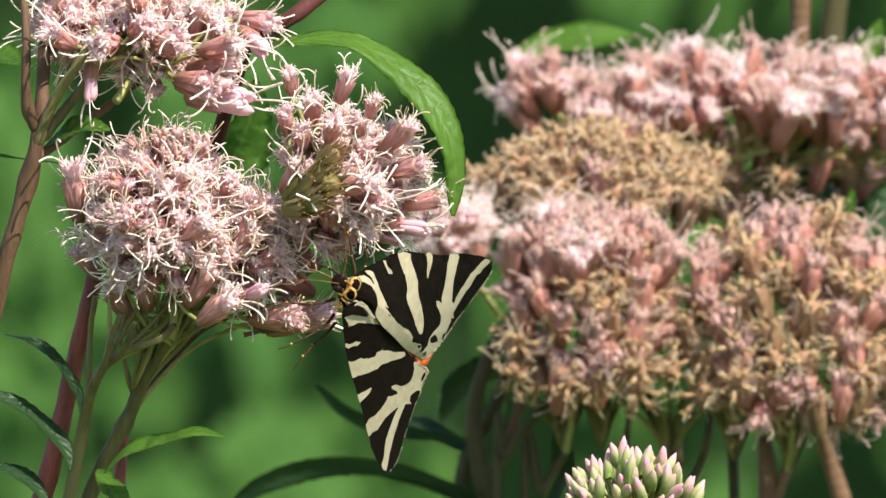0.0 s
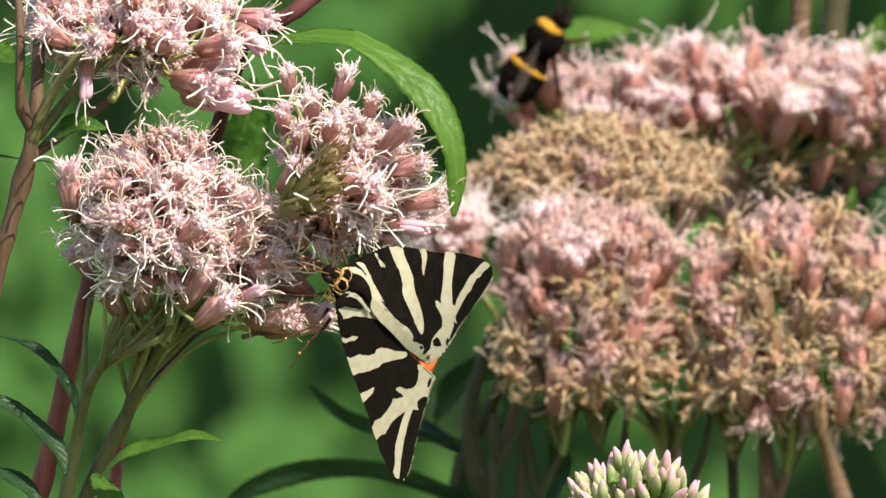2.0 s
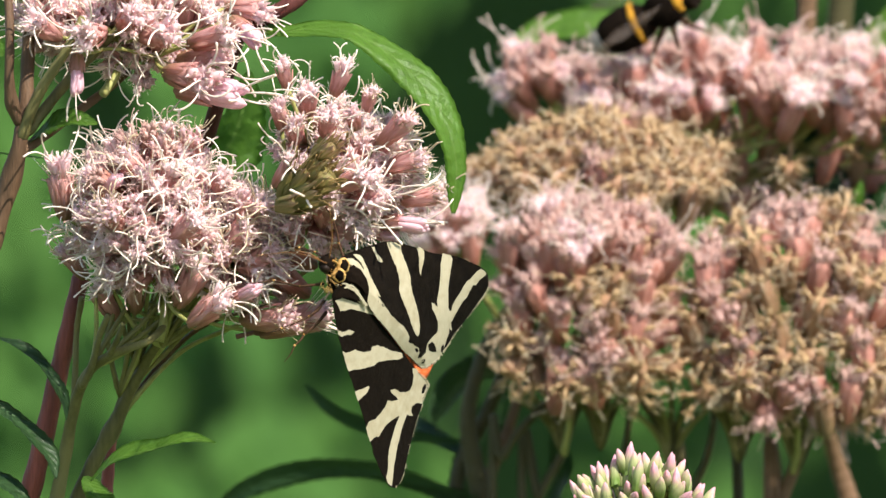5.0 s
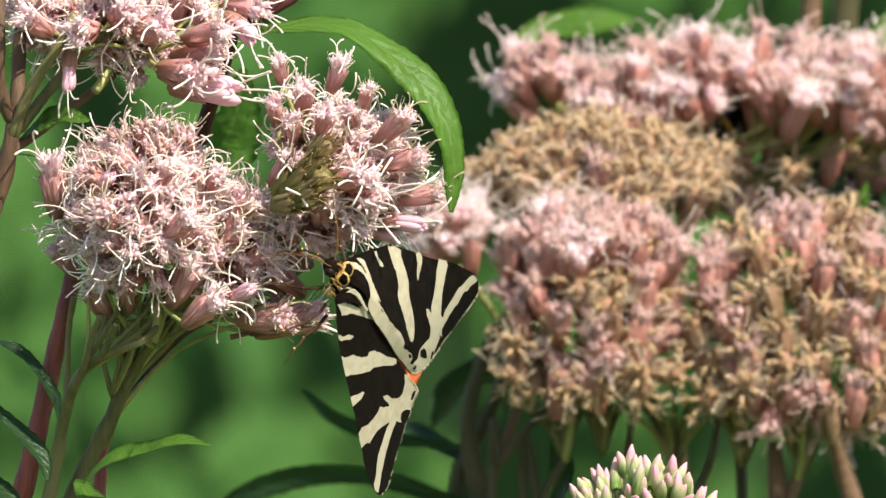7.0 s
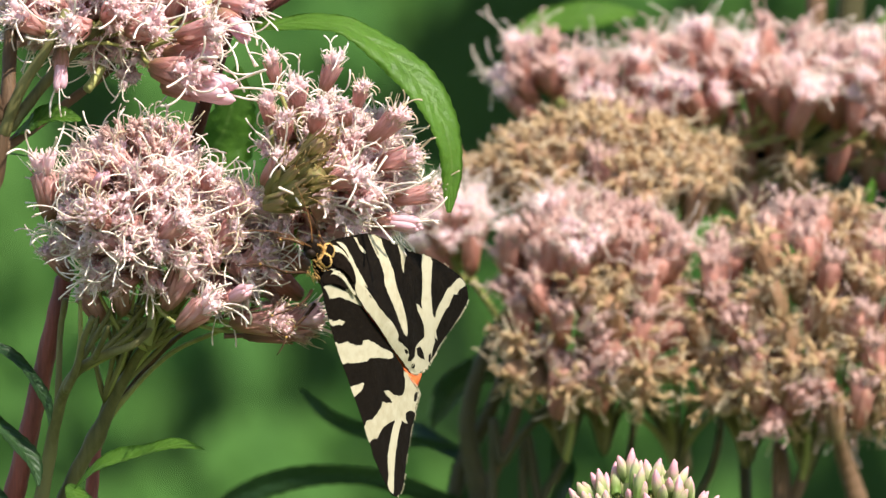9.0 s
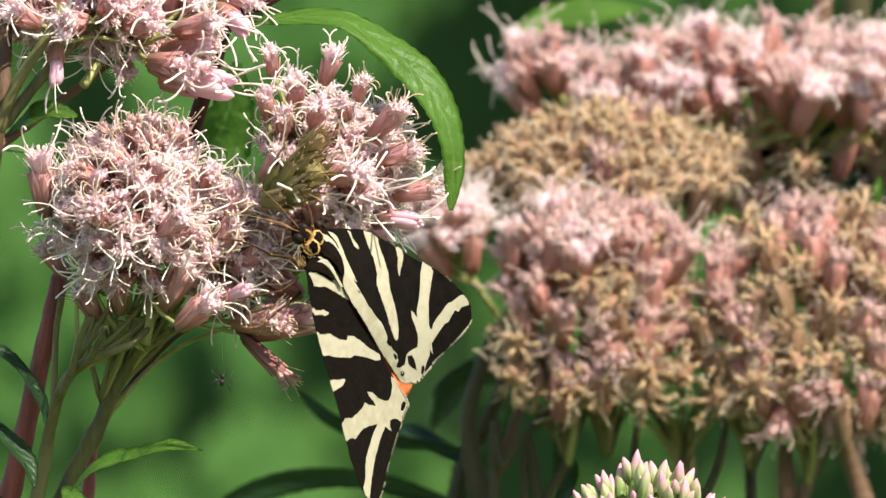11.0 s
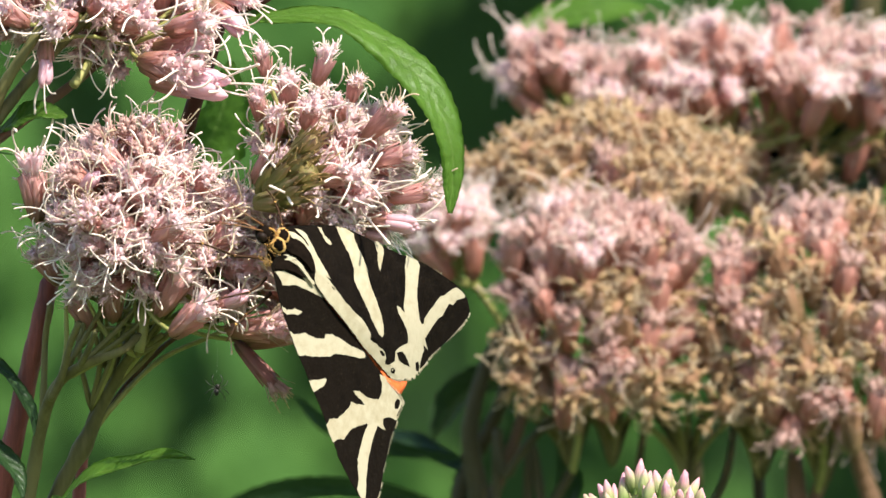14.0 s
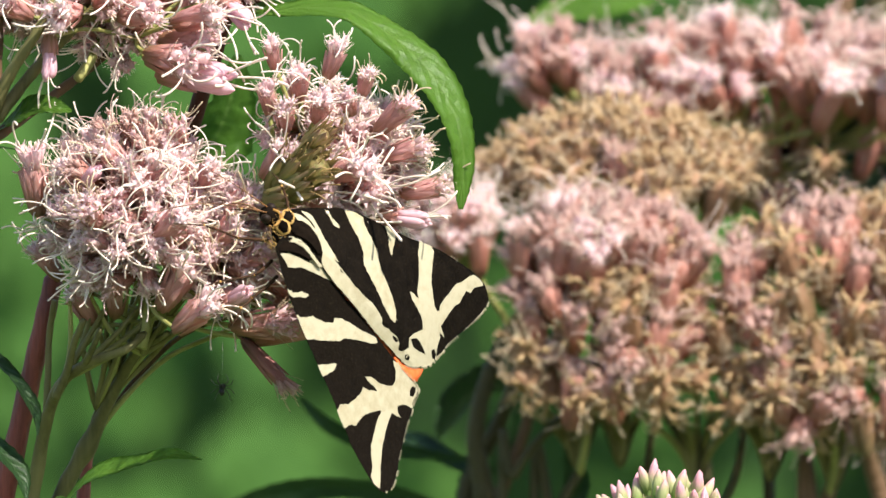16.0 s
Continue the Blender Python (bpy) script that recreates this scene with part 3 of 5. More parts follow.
stem(front, [(-50.1, 14, -3.2), (-51.6, 14, -9.7), (-53.6, 15, -17.9), (-56.3, 16, -29.4), (-58.5, 17, -37.6)], (1.25, 1.55), STEM_RED, label="dark red ridged stem")
stem(front, [(-58.4, 17, -37.2), (-66, 20, -180), (-70, 22, -700), (-72, 24, -1255)], (1.55, 4.0), STEM_RED)
stem(front, [(-16.6, 10, 37.4), (-20.6, 8, 33.9), (-23.8, 8, 32.0), (-27.9, 10, 30.1), (-29.7, 14, 25.4), (-33.3, 22, 14.9)], (1.2, 1.1), STEM_DARK, label="dark red-brown stem")
stem(front, [(-46.3, 24, -25.2), (-46.8, 24, -28.5), (-47.5, 24, -34.7), (-48.3, 24, -40.5)], (0.6, 1.3), STEM_RED)
stem(front, [(-48.3, 24, -40.0), (-50, 24, -200), (-64, 18, -700), (-68, 20, -1255)], (1.3, 3.0), STEM_RED)
# two stalks that fork under the flower clusters
stem(front, [(-37.9, 0, -10.7), (-40.2, -2, -12.8), (-45.0, 0, -14.5), (-48.7, 5, -17.2), (-51.0, 10, -22.2), (-52.5, 13, -29.3), (-54.3, 14, -37.9)], (0.5, 1.05), STEM_GREEN, label="pale green brown stem", n=30)
stem(front, [(-54.3, 14, -37.5), (-60, 15, -200), (-68, 14, -700), (-70, 16, -1255)], (1.05, 3.0), STEM_GREEN)
stem(front, [(-37.2, 4, -7.6), (-38.5, 7, -11.6), (-40.5, 10, -14.9), (-43.4, 13, -19.9), (-45.9, 15, -25.1), (-49.0, 16, -30.6), (-52.1, 17, -38.0)], (0.55, 1.15), STEM_GREEN, n=34, knots=(18.5,))
stem(front, [(-52.0, 17, -37.6), (-58, 18, -200), (-68, 12, -700), (-72, 12, -1255)], (1.2, 3.2), STEM_BROWN)
for pts, r0, r1, m in (([(-51.1, 10, -23.0), (-50.8, 10, -17.0), (-50.6, 10, -11.3), (-49.8, 8, -6.8)], 0.5, 0.4, STEM_GREEN),
                       ([(-49.5, 3.5, -19.2), (-47.7, 1, -15.5), (-46.6, -2, -11.9), (-45.3, -4, -9.1)], 0.55, 0.4, STEM_GREEN),
                       ([(-45.5, 0, -14.7), (-44.3, -3, -12.7), (-43.2, -5, -10.2)], 0.45, 0.35, STEM_GREEN),
                       ([(-46.5, 15, -26.2), (-44.4, 14, -20.3), (-41.8, 12, -14.6), (-39.2, 8, -10.4)], 0.55, 0.4, STEM_GREEN),
                       ([(-49.2, 3.5, -18.4), (-47.4, 6, -14.3), (-45.1, 6, -11.6), (-43.0, 4, -9.6)], 0.42, 0.32, PEDICEL),
                       ([(-44.9, 15, -23.2), (-42.7, 15, -17.9), (-39.3, 10, -13.7), (-35.3, 4, -10.8)], 0.45, 0.35, STEM_GREEN),
                       ([(-46.5, 15, -26.1), (-42.0, 14, -20.0), (-36.3, 14, -14.4), (-30.0, 12, -11.4), (-24.0, 8, -9.0)], 0.42, 0.3, PEDICEL),
                       ([(-45.9, 15, -25.2), (-40.0, 15, -17.0), (-33.5, 13, -11.0), (-24.6, 8, -8.0)], 0.4, 0.32, STEM_BROWN)):
    stem(front, pts, (r0, r1), m, "branch", n=18, sides=8)

# lesser stalks that spread out under the flowers
rng = random.Random(8)
for k in range(26):
    root = ((180, 650, 5), (222, 700, 14), (255, 650, 12), (300, 612, 8))[k % 4]
    tip = (190 + 250 * (k + rng.uniform(0, 0.8)) / 26, rng.uniform(462, 520), rng.uniform(0, 8))
    spread = [Vector(((x - 784) / 12.5, d, (441 - y) / 12.5)) for x, y, d in (root, ((root[0] + tip[0]) / 2 + rng.uniform(-12, 12), (root[1] + tip[1]) / 2 + 14, (root[2] + tip[2]) / 2), tip)]
    stem(front, spread, (0.44, 0.24), PEDICEL if k % 3 == 0 else STEM_GREEN, "branch", n=12, sides=7)

# flower cluster high on the brown stem
HIGH = [((-49.8, -6, 26.4), (-50.0, -7, 21.6), "closed"), ((-36.2, -2, 21.8), (-28.9, -8, 21.0), "closed"), ((-37.9, -3, 24.0), (-33.3, -9, 23.1)), ((-36.3, 0, 25.8), (-31.1, -5, 26.1)),
        ((-29.0, 0, 31.3), (-25.6, -4, 28.4), "closed"), ((-30.0, 3, 33.3), (-25.8, 0, 32.6)), ((-52.6, -2, 28.8), (-55.4, -7, 30.6)), ((-46.5, -4, 29.5), (-48.7, -11, 28.8)),
        ((-44.1, -3, 30.3), (-42.3, -9, 31.8)), ((-40.9, -4, 28.7), (-38.2, -10, 29.3)), ((-42.7, 0, 33.7), (-44.5, -4, 36.3)), ((-34.5, -4, 27.9), (-30.3, -9, 28.9))]
HIGH = [(Vector(a) + Vector((0, 6, 0)), Vector(b) + Vector((0, 6, 0)), *own) for a, b, *own in HIGH]
flower_cluster(front, (-46.6, 4, 21.0), (-44.4, 8, 26.0), HIGH, [((-43.1, 13, 30.2), (13.5, 9, 7.5), (0.05, -0.8, 0.6), 100, 60), ((-54.3, 10, 32.1), (4.5, 6, 5), (-0.3, -0.8, 0.4), 100, 12)], {"pink": 7, "faded": 1}, 21)

# flower cluster facing the light, beside the moth
LOW = [((-51.5, 0, 3.7), (-52.2, -2, 10.0)), ((-49.1, 6, -4.2), (-51.9, 3, -0.4)), ((-44.9, 6, -9.8), (-47.1, 2, -6.2)), ((-42.2, 4, -8.9), (-42.2, 0, -5.0)),
       ((-36.1, -2, -7.9), (-33.3, -6, -3.4)), ((-34.2, -6, -10.5), (-30.4, -10, -7.3)), ((-28.5, -6, -7.4), (-25.2, -10, -5.4), "closed"), ((-36.5, -9, 0.9), (-33.4, -13, 3.4)),
       ((-46.4, -5, 7.1), (-43.9, -9, 9.6), "closed"), ((-34.5, 0, 11.3), (-34.3, -4, 14.6)), ((-31.6, -2, 7.1), (-30.1, -6, 9.4)), ((-37.4, 0, 13.2), (-37.6, -3, 16.2)),
       ((-40.2, 0, 12.9), (-40.2, -4, 15.6)), ((-27.5, 0, -9.9), (-22.2, -4, -9.6)), ((-25.2, 2, -11.6), (-17.9, 0, -9.5)), ((-43.4, -7, 2.5), (-44.7, -13, 4.4)),
       ((-18.5, 4, -6.5), (-22.5, 0, -3.5), "rose"), ((-17.5, 4, -2.5), (-21.5, 0, -0.5), "rose"), ((-19.0, 5, -10.0), (-22.5, 2, -7.0), "rose"), ((-30.0, -2, 0.0), (-26.5, -7, 2.5), "faded"),
       ((-29.0, -1, 4.0), (-25.0, -6, 5.8), "faded"), ((-27.5, 0, -3.0), (-24.0, -5, -1.0), "faded")]
low_cluster = flower_cluster(front, (-38.8, 2, -12.8), (-38.5, 3, -6.3), LOW, [((-40.1, 1, 4.1), (10.2, 12, 11.0), (-0.2, -0.8, 0.5), 92, 76), ((-39.7, 1, 3.7), (6.8, 8, 7.5), (-0.1, -0.9, 0.3), 100, 24), ((-28.4, 2, -1.1), (7.5, 8, 6.0), (0.2, -0.9, 0.0), 90, 18), ((-29.3, 3, 3.6), (6.0, 7, 5.0), (0.2, -0.9, 0.3), 95, 18)],
                             {"pink": 7, "faded": 1.5, "rose": 0.5}, 22, spacing=2.35)


# flower cluster that fans out under the arched leaf
FAN = [((-14.8, -3, 20.4), (-13.3, -5, 24.5)), ((-21.9, -2, 15.9), (-22.3, -5, 19.3)), ((-21.1, -1, 21.4), (-21.6, -3, 24.1)), ((-18.1, -5, 17.9), (-18.2, -9, 20.8)),
       ((-19.8, -6, 13.9), (-19.9, -10, 16.6)), ((-22.6, -6, 8.2), (-20.0, -10, 11.4)), ((-10.5, -3, 18.3), (-9.8, -6, 20.9)), ((-8.7, -5, 13.6), (-5.3, -8, 16.8)),
       ((-7.9, -4, 10.6), (-3.3, -7, 11.9)), ((-5.7, -2, 6.1), (-0.5, -4, 7.1)), ((-8.3, -2, 3.5), (-2.7, -4, 2.9), "closed"), ((-9.8, 0, 2.0), (-6.1, -2, 1.0), "closed"),
       ((-17.8, -4, 4.9), (-13.1, -7, 4.4)), ((-19.5, -2, 0.0), (-20.1, -6, 2.3)), ((-15.8, 0, 0.9), (-13.7, -4, 1.0)), ((-16.1, -7, 15.1), (-15.2, -11, 17.4)),
       ((-11.6, -6, 16.0), (-12.3, -10, 18.1)), ((-14.2, -8, 8.0), (-10.4, -13, 9.3)),
       ((-16.2, -1, 3.0), (-15.5, -8, 5.5)), ((-12.0, -2, 5.0), (-10.0, -9, 6.3)), ((-14.0, -2, 1.8), (-11.8, -8, 3.0))]
OLIVE = [((-21.6, -6, 6.7), (-18.6, -12, 11.1), "olive"), ((-20.9, -8, 7.0), (-17.1, -14, 10.6), "olive"), ((-20.4, -9, 6.2), (-15.6, -15, 9.3), "olive"), ((-20.8, -9, 5.6), (-16.0, -15, 7.5), "olive"),
         ((-19.3, -9, 8.8), (-15.2, -14, 12.2), "olive"), ((-18.6, -10, 7.6), (-13.9, -16, 10.1), "olive"), ((-21.4, -5, 8.0), (-20.1, -9, 12.3), "olive"), ((-17.7, -9, 11.1), (-14.4, -14, 14.0), "olive"),
         ((-22.1, -8, 5.5), (-18.7, -14, 5.9), "olive")]
fan_cluster = flower_cluster(front, (-23.8, 4, 3.9), (-21.2, 2, 6.3), FAN + OLIVE, [((-12.0, 4, 9.6), (8.0, 10, 8.2), (0.5, -0.75, 0.3), 82, 40), ((-17.5, 3, 16.0), (5.5, 6, 6.0), (-0.2, -0.8, 0.5), 90, 5), ((-18.0, 2, 2.5), (6, 8, 4), (0.2, -0.9, 0.0), 80, 8)], {"pink": 6, "faded": 2}, 23)
stem(front, [(-24.6, 8, -8.0), (-24.1, 8, -1.5), (-23.8, 5, 4.5)], (0.6, 0.7), STEM_GREEN, "branch", n=12)

cam.data.dof.focus_object = fan_cluster   # the lens keeps its focus on these flowers

# a spent head on a loose stalk, which the moth presses down as it climbs
bm = bmesh.new()
tube(bm, spline([Vector((0, 0, -0.0018)), Vector((0.0001, 0, -0.001)), Vector((0, 0, 0.0002))], 8), [0.0004, 0.0003], 6)
spare = flower_head_mesh("rose", 77)
bm.from_mesh(spare)
bmesh.ops.scale(bm, vec=(0.78, 0.78, 1.15), verts=bm.verts)
bpy.data.meshes.remove(spare)
droop = new("flower_head", smooth_mesh("flower_head", bm, [BRACT_SPENT, COROLLA_ROSE, STYLE_TAN]))
droop.parent = front
tagged(droop, "spent brownish-pink flower head hanging on a loose stalk")

# leaves
leaf(front, [(-23.3, 4, 29.3), (-17.9, 3, 29.9), (-12.7, 1, 29.4), (-9.1, 0, 27.5), (-5.5, -1, 24.8), (-2.7, -2, 22.0), (-0.3, -3, 18.4), (1.3, -4, 14.3), (1.8, -4, 10.6), (1.6, -4, 7.3), (1.4, -4, 4.6)], 5.9, (0.35, -0.7, 0.55), LEAF, "long arching toothed green leaf", 0.3, 24, 0.16, seed=3, hang=0.35)
leaf(front, [(-26.8, 12, 30.8), (-23.8, 8, 29.9), (-20.5, 6, 29.9)], 3.5, (0, -0.7, 0.7), LEAF, seed=4, teeth=6)
leaf(front, [(-48.1, 2, -32.0), (-44.3, 0, -28.7), (-39.4, -2, -27.4), (-35.0, -3, -26.0), (-30.7, -4, -26.5)], 3.4, (0.1, -0.55, 0.8), LEAF, "narrow green leaf with a curled tip", 0.4, 14, 0.2, seed=5)
leaf(front, [(-62.3, 2, -12.1), (-57.9, 0, -13.5), (-54.2, -1, -16.7), (-51.8, -2, -20.3), (-51.2, -2, -23.5)], 3.7, (0.5, -0.35, 0.75), LEAF_SHADED, "dark narrow leaf in shade", 0.3, 14, 0.1, seed=6)
leaf(front, [(-66.1, 2, -20.0), (-61.2, 1, -22.0), (-56.7, 0, -25.1), (-53.7, -1, -28.3), (-52.6, -2, -31.4)], 4.8, (0.4, -0.4, 0.8), LEAF_SHADED, "dark narrow leaf in shade", 0.3, 14, 0.1, seed=7)
leaf(front, [(-67.5, 0, -32.7), (-62.7, 0, -31.5), (-58.7, 0, -33.1), (-55.4, -1, -36.7)], 5.5, (0.1, -0.3, 0.9), LEAF_SHADED, seed=8)
leaf(front, [(-49.3, 8, -31.5), (-47.0, 4, -34.5), (-44.0, 2, -37.6)], 4.0, (0.3, -0.7, 0.6), LEAF, seed=9)
leaf(front, [(-57.4, 6, 13.8), (-54.0, 2, 16.2), (-50.5, 0, 17.4), (-47.0, -1, 16.8)], 4.6, (-0.2, -0.6, 0.75), LEAF, seed=10)
leaf(front, [(-73.3, 60, 30.1), (-67.6, 55, 29.4), (-64.4, 52, 28.0)], 6.0, (0, -0.6, 0.8), LEAF, seed=11)
leaf(front, [(-73.3, 60, 14.9), (-66.2, 58, 13.9), (-56.9, 50, 12.8)], 3.0, (0, 0.1, 1), LEAF_SHADED, seed=12)
leaf(front, [(-43, 130, 8.0), (-36.5, 125, 13.4), (-32.5, 120, 20.2), (-31.0, 118, 28.1)], 11.0, (0.44, -0.6, 0.7), LEAF, "green leaf behind the flowers", seed=13)

# budding cluster close by
budding = thing("hemp_agrimony", (0.03, 0.01, 0.0), "young hemp agrimony shoot with pale pink-tipped green buds", "wild plant", "hemp agrimony plants")
stem(budding, [(27.4, 4, -45.0), (28, 5, -150), (30, 8, -600), (30, 10, -1255)], (0.9, 3.0), STEM_GREEN)
flower_cluster(budding, (27.4, 4, -45.8), (27.4, 2, -41.6), [], [((27.6, 3, -35.2), (11.0, 8, 8.6), (0, -0.45, 1), 92, 90)], {"bud": 1}, 31, 0.5, 1.6, "tight cluster of green buds with pink tips", 1.0, (0, -0.1, 0.45))

# ---- the plant behind, with fading clusters ----------------------------
back = thing("hemp_agrimony", (0.03, 0.255, 0.0), "hemp agrimony with broad fading pink and tan flower clusters", "wild plant", "hemp agrimony plants")
UPWARD = (0, -0.3, 0.9)
flower_cluster(back, (60.1, 340, 2.5), (57.8, 340, 15.2), [], [((58.8, 340, 30.7), (33, 26, 14), (0, -0.35, 1), 72, 66), ((20.5, 330, 36.8), (7.0, 8, 7.0), (-0.3, -0.4, 1), 100, 11), ((84.3, 330, 32.5), (16, 15, 10), (0.2, -0.5, 0.9), 88, 24), ((48.2, 340, 28.1), (22, 18, 10), (0, -0.5, 0.9), 75, 12)],
               {"soft": 5, "rose": 7}, 41, 0.7, 4.1, "pink upper flower cluster", 1.5, UPWARD, 1.115)
flower_cluster(back, (31.5, 300, -9.0), (32.1, 300, 2.4), [], [((31.5, 298, 17.3), (21.5, 15, 11), (0, -0.5, 1), 84, 50)], {"tan": 9, "rose": 1}, 42, 0.6, 3.9, "faded tan flower cluster", 1.6, UPWARD, 1.115)
flower_cluster(back, (24.2, 280, -35.7), (25.2, 274, -22.2), [], [((28.0, 266, -5.8), (15.5, 15, 17.0), (0.1, -0.8, 0.45), 80, 44), ((26.4, 268, -7.0), (11, 9, 12), (0, -0.9, 0.2), 100, 10)], {"soft": 0.7, "rose": 6, "tan": 5}, 43, 0.6, 4.9, "pink and tan fading flower cluster", 1.5, (0, -0.12, 1.05), 1.115)
flower_cluster(back, (68.2, 285, -40.4), (68.9, 278, -26.7), [], [((69.0, 268, -11.1), (22.5, 16, 20), (0, -0.75, 0.55), 76, 52), ((67.7, 270, -11.5), (15, 10, 13), (0, -0.9, 0.2), 100, 14)], {"rose": 5, "tan": 7}, 44, 0.6, 4.9, "faded tan flower cluster", 1.5, (0, -0.12, 1.05), 1.115)
# the lowest heads, which nod towards the camera and cover the bases behind them
flower_cluster(back, (25.2, 274, -22.2), (26.5, 270, -20.0), [], [((28.5, 259, -16.5), (14.5, 8, 8), (0, -0.9, -0.35), 88, 13)], {"tan": 6, "rose": 4}, 48, 0.5, 5.6, "nodding tan flower heads", 1.5, (0.1, -0.75, -0.1), 1.115)
flower_cluster(back, (68.9, 278, -26.7), (69.0, 272, -24.0), [], [((69.0, 260, -19.5), (21, 9, 9.0), (0, -0.9, -0.35), 88, 25)], {"tan": 7, "rose": 3}, 49, 0.5, 5.6, "nodding tan flower heads", 1.5, (0.1, -0.75, -0.1), 1.115)
flower_cluster(back, (72.5, 330, 2.5), (71.3, 330, 13.1), [], [((71.5, 336, 20.0), (26, 9, 7), (0, -0.9, 0.25), 95, 20)], {"rose": 5, "tan": 4}, 45, 0.6, 4.6, "shaded lower flower cluster", 1.6, UPWARD, 1.115)
flower_cluster(back, (31.2, 290, -13.5), (29.9, 284, -5.5), [], [((28.7, 262, 1.8), (16, 10, 8), (0.2, -0.4, 1), 70, 24)], {"soft": 1, "rose": 3}, 47, 0.6, 3.2, "pale pink crest of flowers", 1.38, UPWARD, 1.115)
flower_cluster(back, (13.1, 290, -13.5), (8.6, 286, -4.4), [], [((2.3, 278, 7.0), (7.5, 9, 6.5), (-0.2, -0.5, 0.8), 80, 18)], {"soft": 1}, 46, 0.6, 3.2, "pale pink side cluster", 1.38, UPWARD, 1.115)
rng = random.Random(12)
for cx, cy, reach in ((1000, 745, 150), (1065, 740, 130), (1185, 770, 120), (1300, 760, 130), (1400, 775, 150)):
    for k in range(9):
        tip = (cx + reach * 0.7 * (k - 4 + rng.uniform(-0.4, 0.4)) / 4, cy - rng.uniform(90, 160), 266 + rng.uniform(-6, 14))
        pts = [Vector(((x - 784) / 12.5 * (700 + d) / 700, d, (441 - y) / 12.5 * (700 + d) / 700))
               for x, y, d in ((cx, cy + 10, 284), ((cx * 2 + tip[0]) / 3, (cy + tip[1]) / 2, 282), tip)]
        stem(back, pts, (0.75, 0.45), (STEM_GREEN, STEM_GREEN, STEM_OLIVE_SHADE)[k % 3], "branch", n=10, sides=7)
for pts, r, m in (([(24.2, 280, -35.2), (19.7, 280, -43.6), (16.4, 281, -53.7), (14, 256, -200), (26, 255, -700), (30, 255, -1255)], (0.9, 3.0), STEM_OLIVE_SHADE),
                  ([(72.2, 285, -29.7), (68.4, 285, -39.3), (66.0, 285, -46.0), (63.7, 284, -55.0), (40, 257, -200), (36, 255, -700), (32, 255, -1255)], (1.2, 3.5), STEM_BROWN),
                  ([(31.1, 285, -8.3), (38.1, 292, -22.6), (47.2, 292, -38.4), (45.9, 290, -54.2), (34, 261, -200), (34, 257, -700), (30, 257, -1255)], (0.9, 3.0), STEM_OLIVE_SHADE),
                  ([(57.8, 300, 3.0), (59.1, 302, -13.6), (57.8, 300, -31.9), (58.9, 298, -54.6), (38, 265, -200), (36, 261, -700), (32, 259, -1255)], (1.1, 3.2), STEM_OLIVE_SHADE),
                  ([(38.0, 290, -22.5), (37.0, 292, -31.6), (35.9, 293, -40.7), (33.6, 293, -55.5)], (0.6, 0.9), STEM_OLIVE_SHADE),
                  ([(24.1, 276, -22.2), (12.9, 276, -35.6), (10.7, 278, -53.5), (8, 255, -200), (24, 255, -700), (28, 256, -1255)], (0.8, 3.0), STEM_OLIVE_SHADE),
                  ([(54.4, 290, -22.5), (51.6, 290, -38.4), (41.4, 290, -55.3)], (0.7, 0.9), STEM_OLIVE_SHADE),
                  ([(13.7, 290, -18.0), (9.7, 292, -28.2), (4.6, 292, -38.4), (1.8, 292, -55.4)], (1.2, 1.6), STEM_OLIVE_SHADE),
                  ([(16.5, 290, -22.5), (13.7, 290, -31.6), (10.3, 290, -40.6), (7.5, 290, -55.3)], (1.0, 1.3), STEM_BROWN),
                  ([(18.0, 292, -2.0), (10.5, 288, -13.4), (6.2, 286, -26.9), (7.4, 286, -38.2), (11.9, 286, -55.1)], (0.9, 2.4), STEM_OLIVE_SHADE),
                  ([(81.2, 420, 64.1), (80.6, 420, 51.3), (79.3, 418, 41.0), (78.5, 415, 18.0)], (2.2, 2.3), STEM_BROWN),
                  ([(90.7, 440, 65.3), (89.4, 440, 49.6), (89.0, 435, 18.3)], (3.0, 3.0), STEM_OLIVE_SHADE),
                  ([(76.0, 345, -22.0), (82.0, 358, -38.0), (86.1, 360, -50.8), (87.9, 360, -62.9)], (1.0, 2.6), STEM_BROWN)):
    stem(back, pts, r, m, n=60)
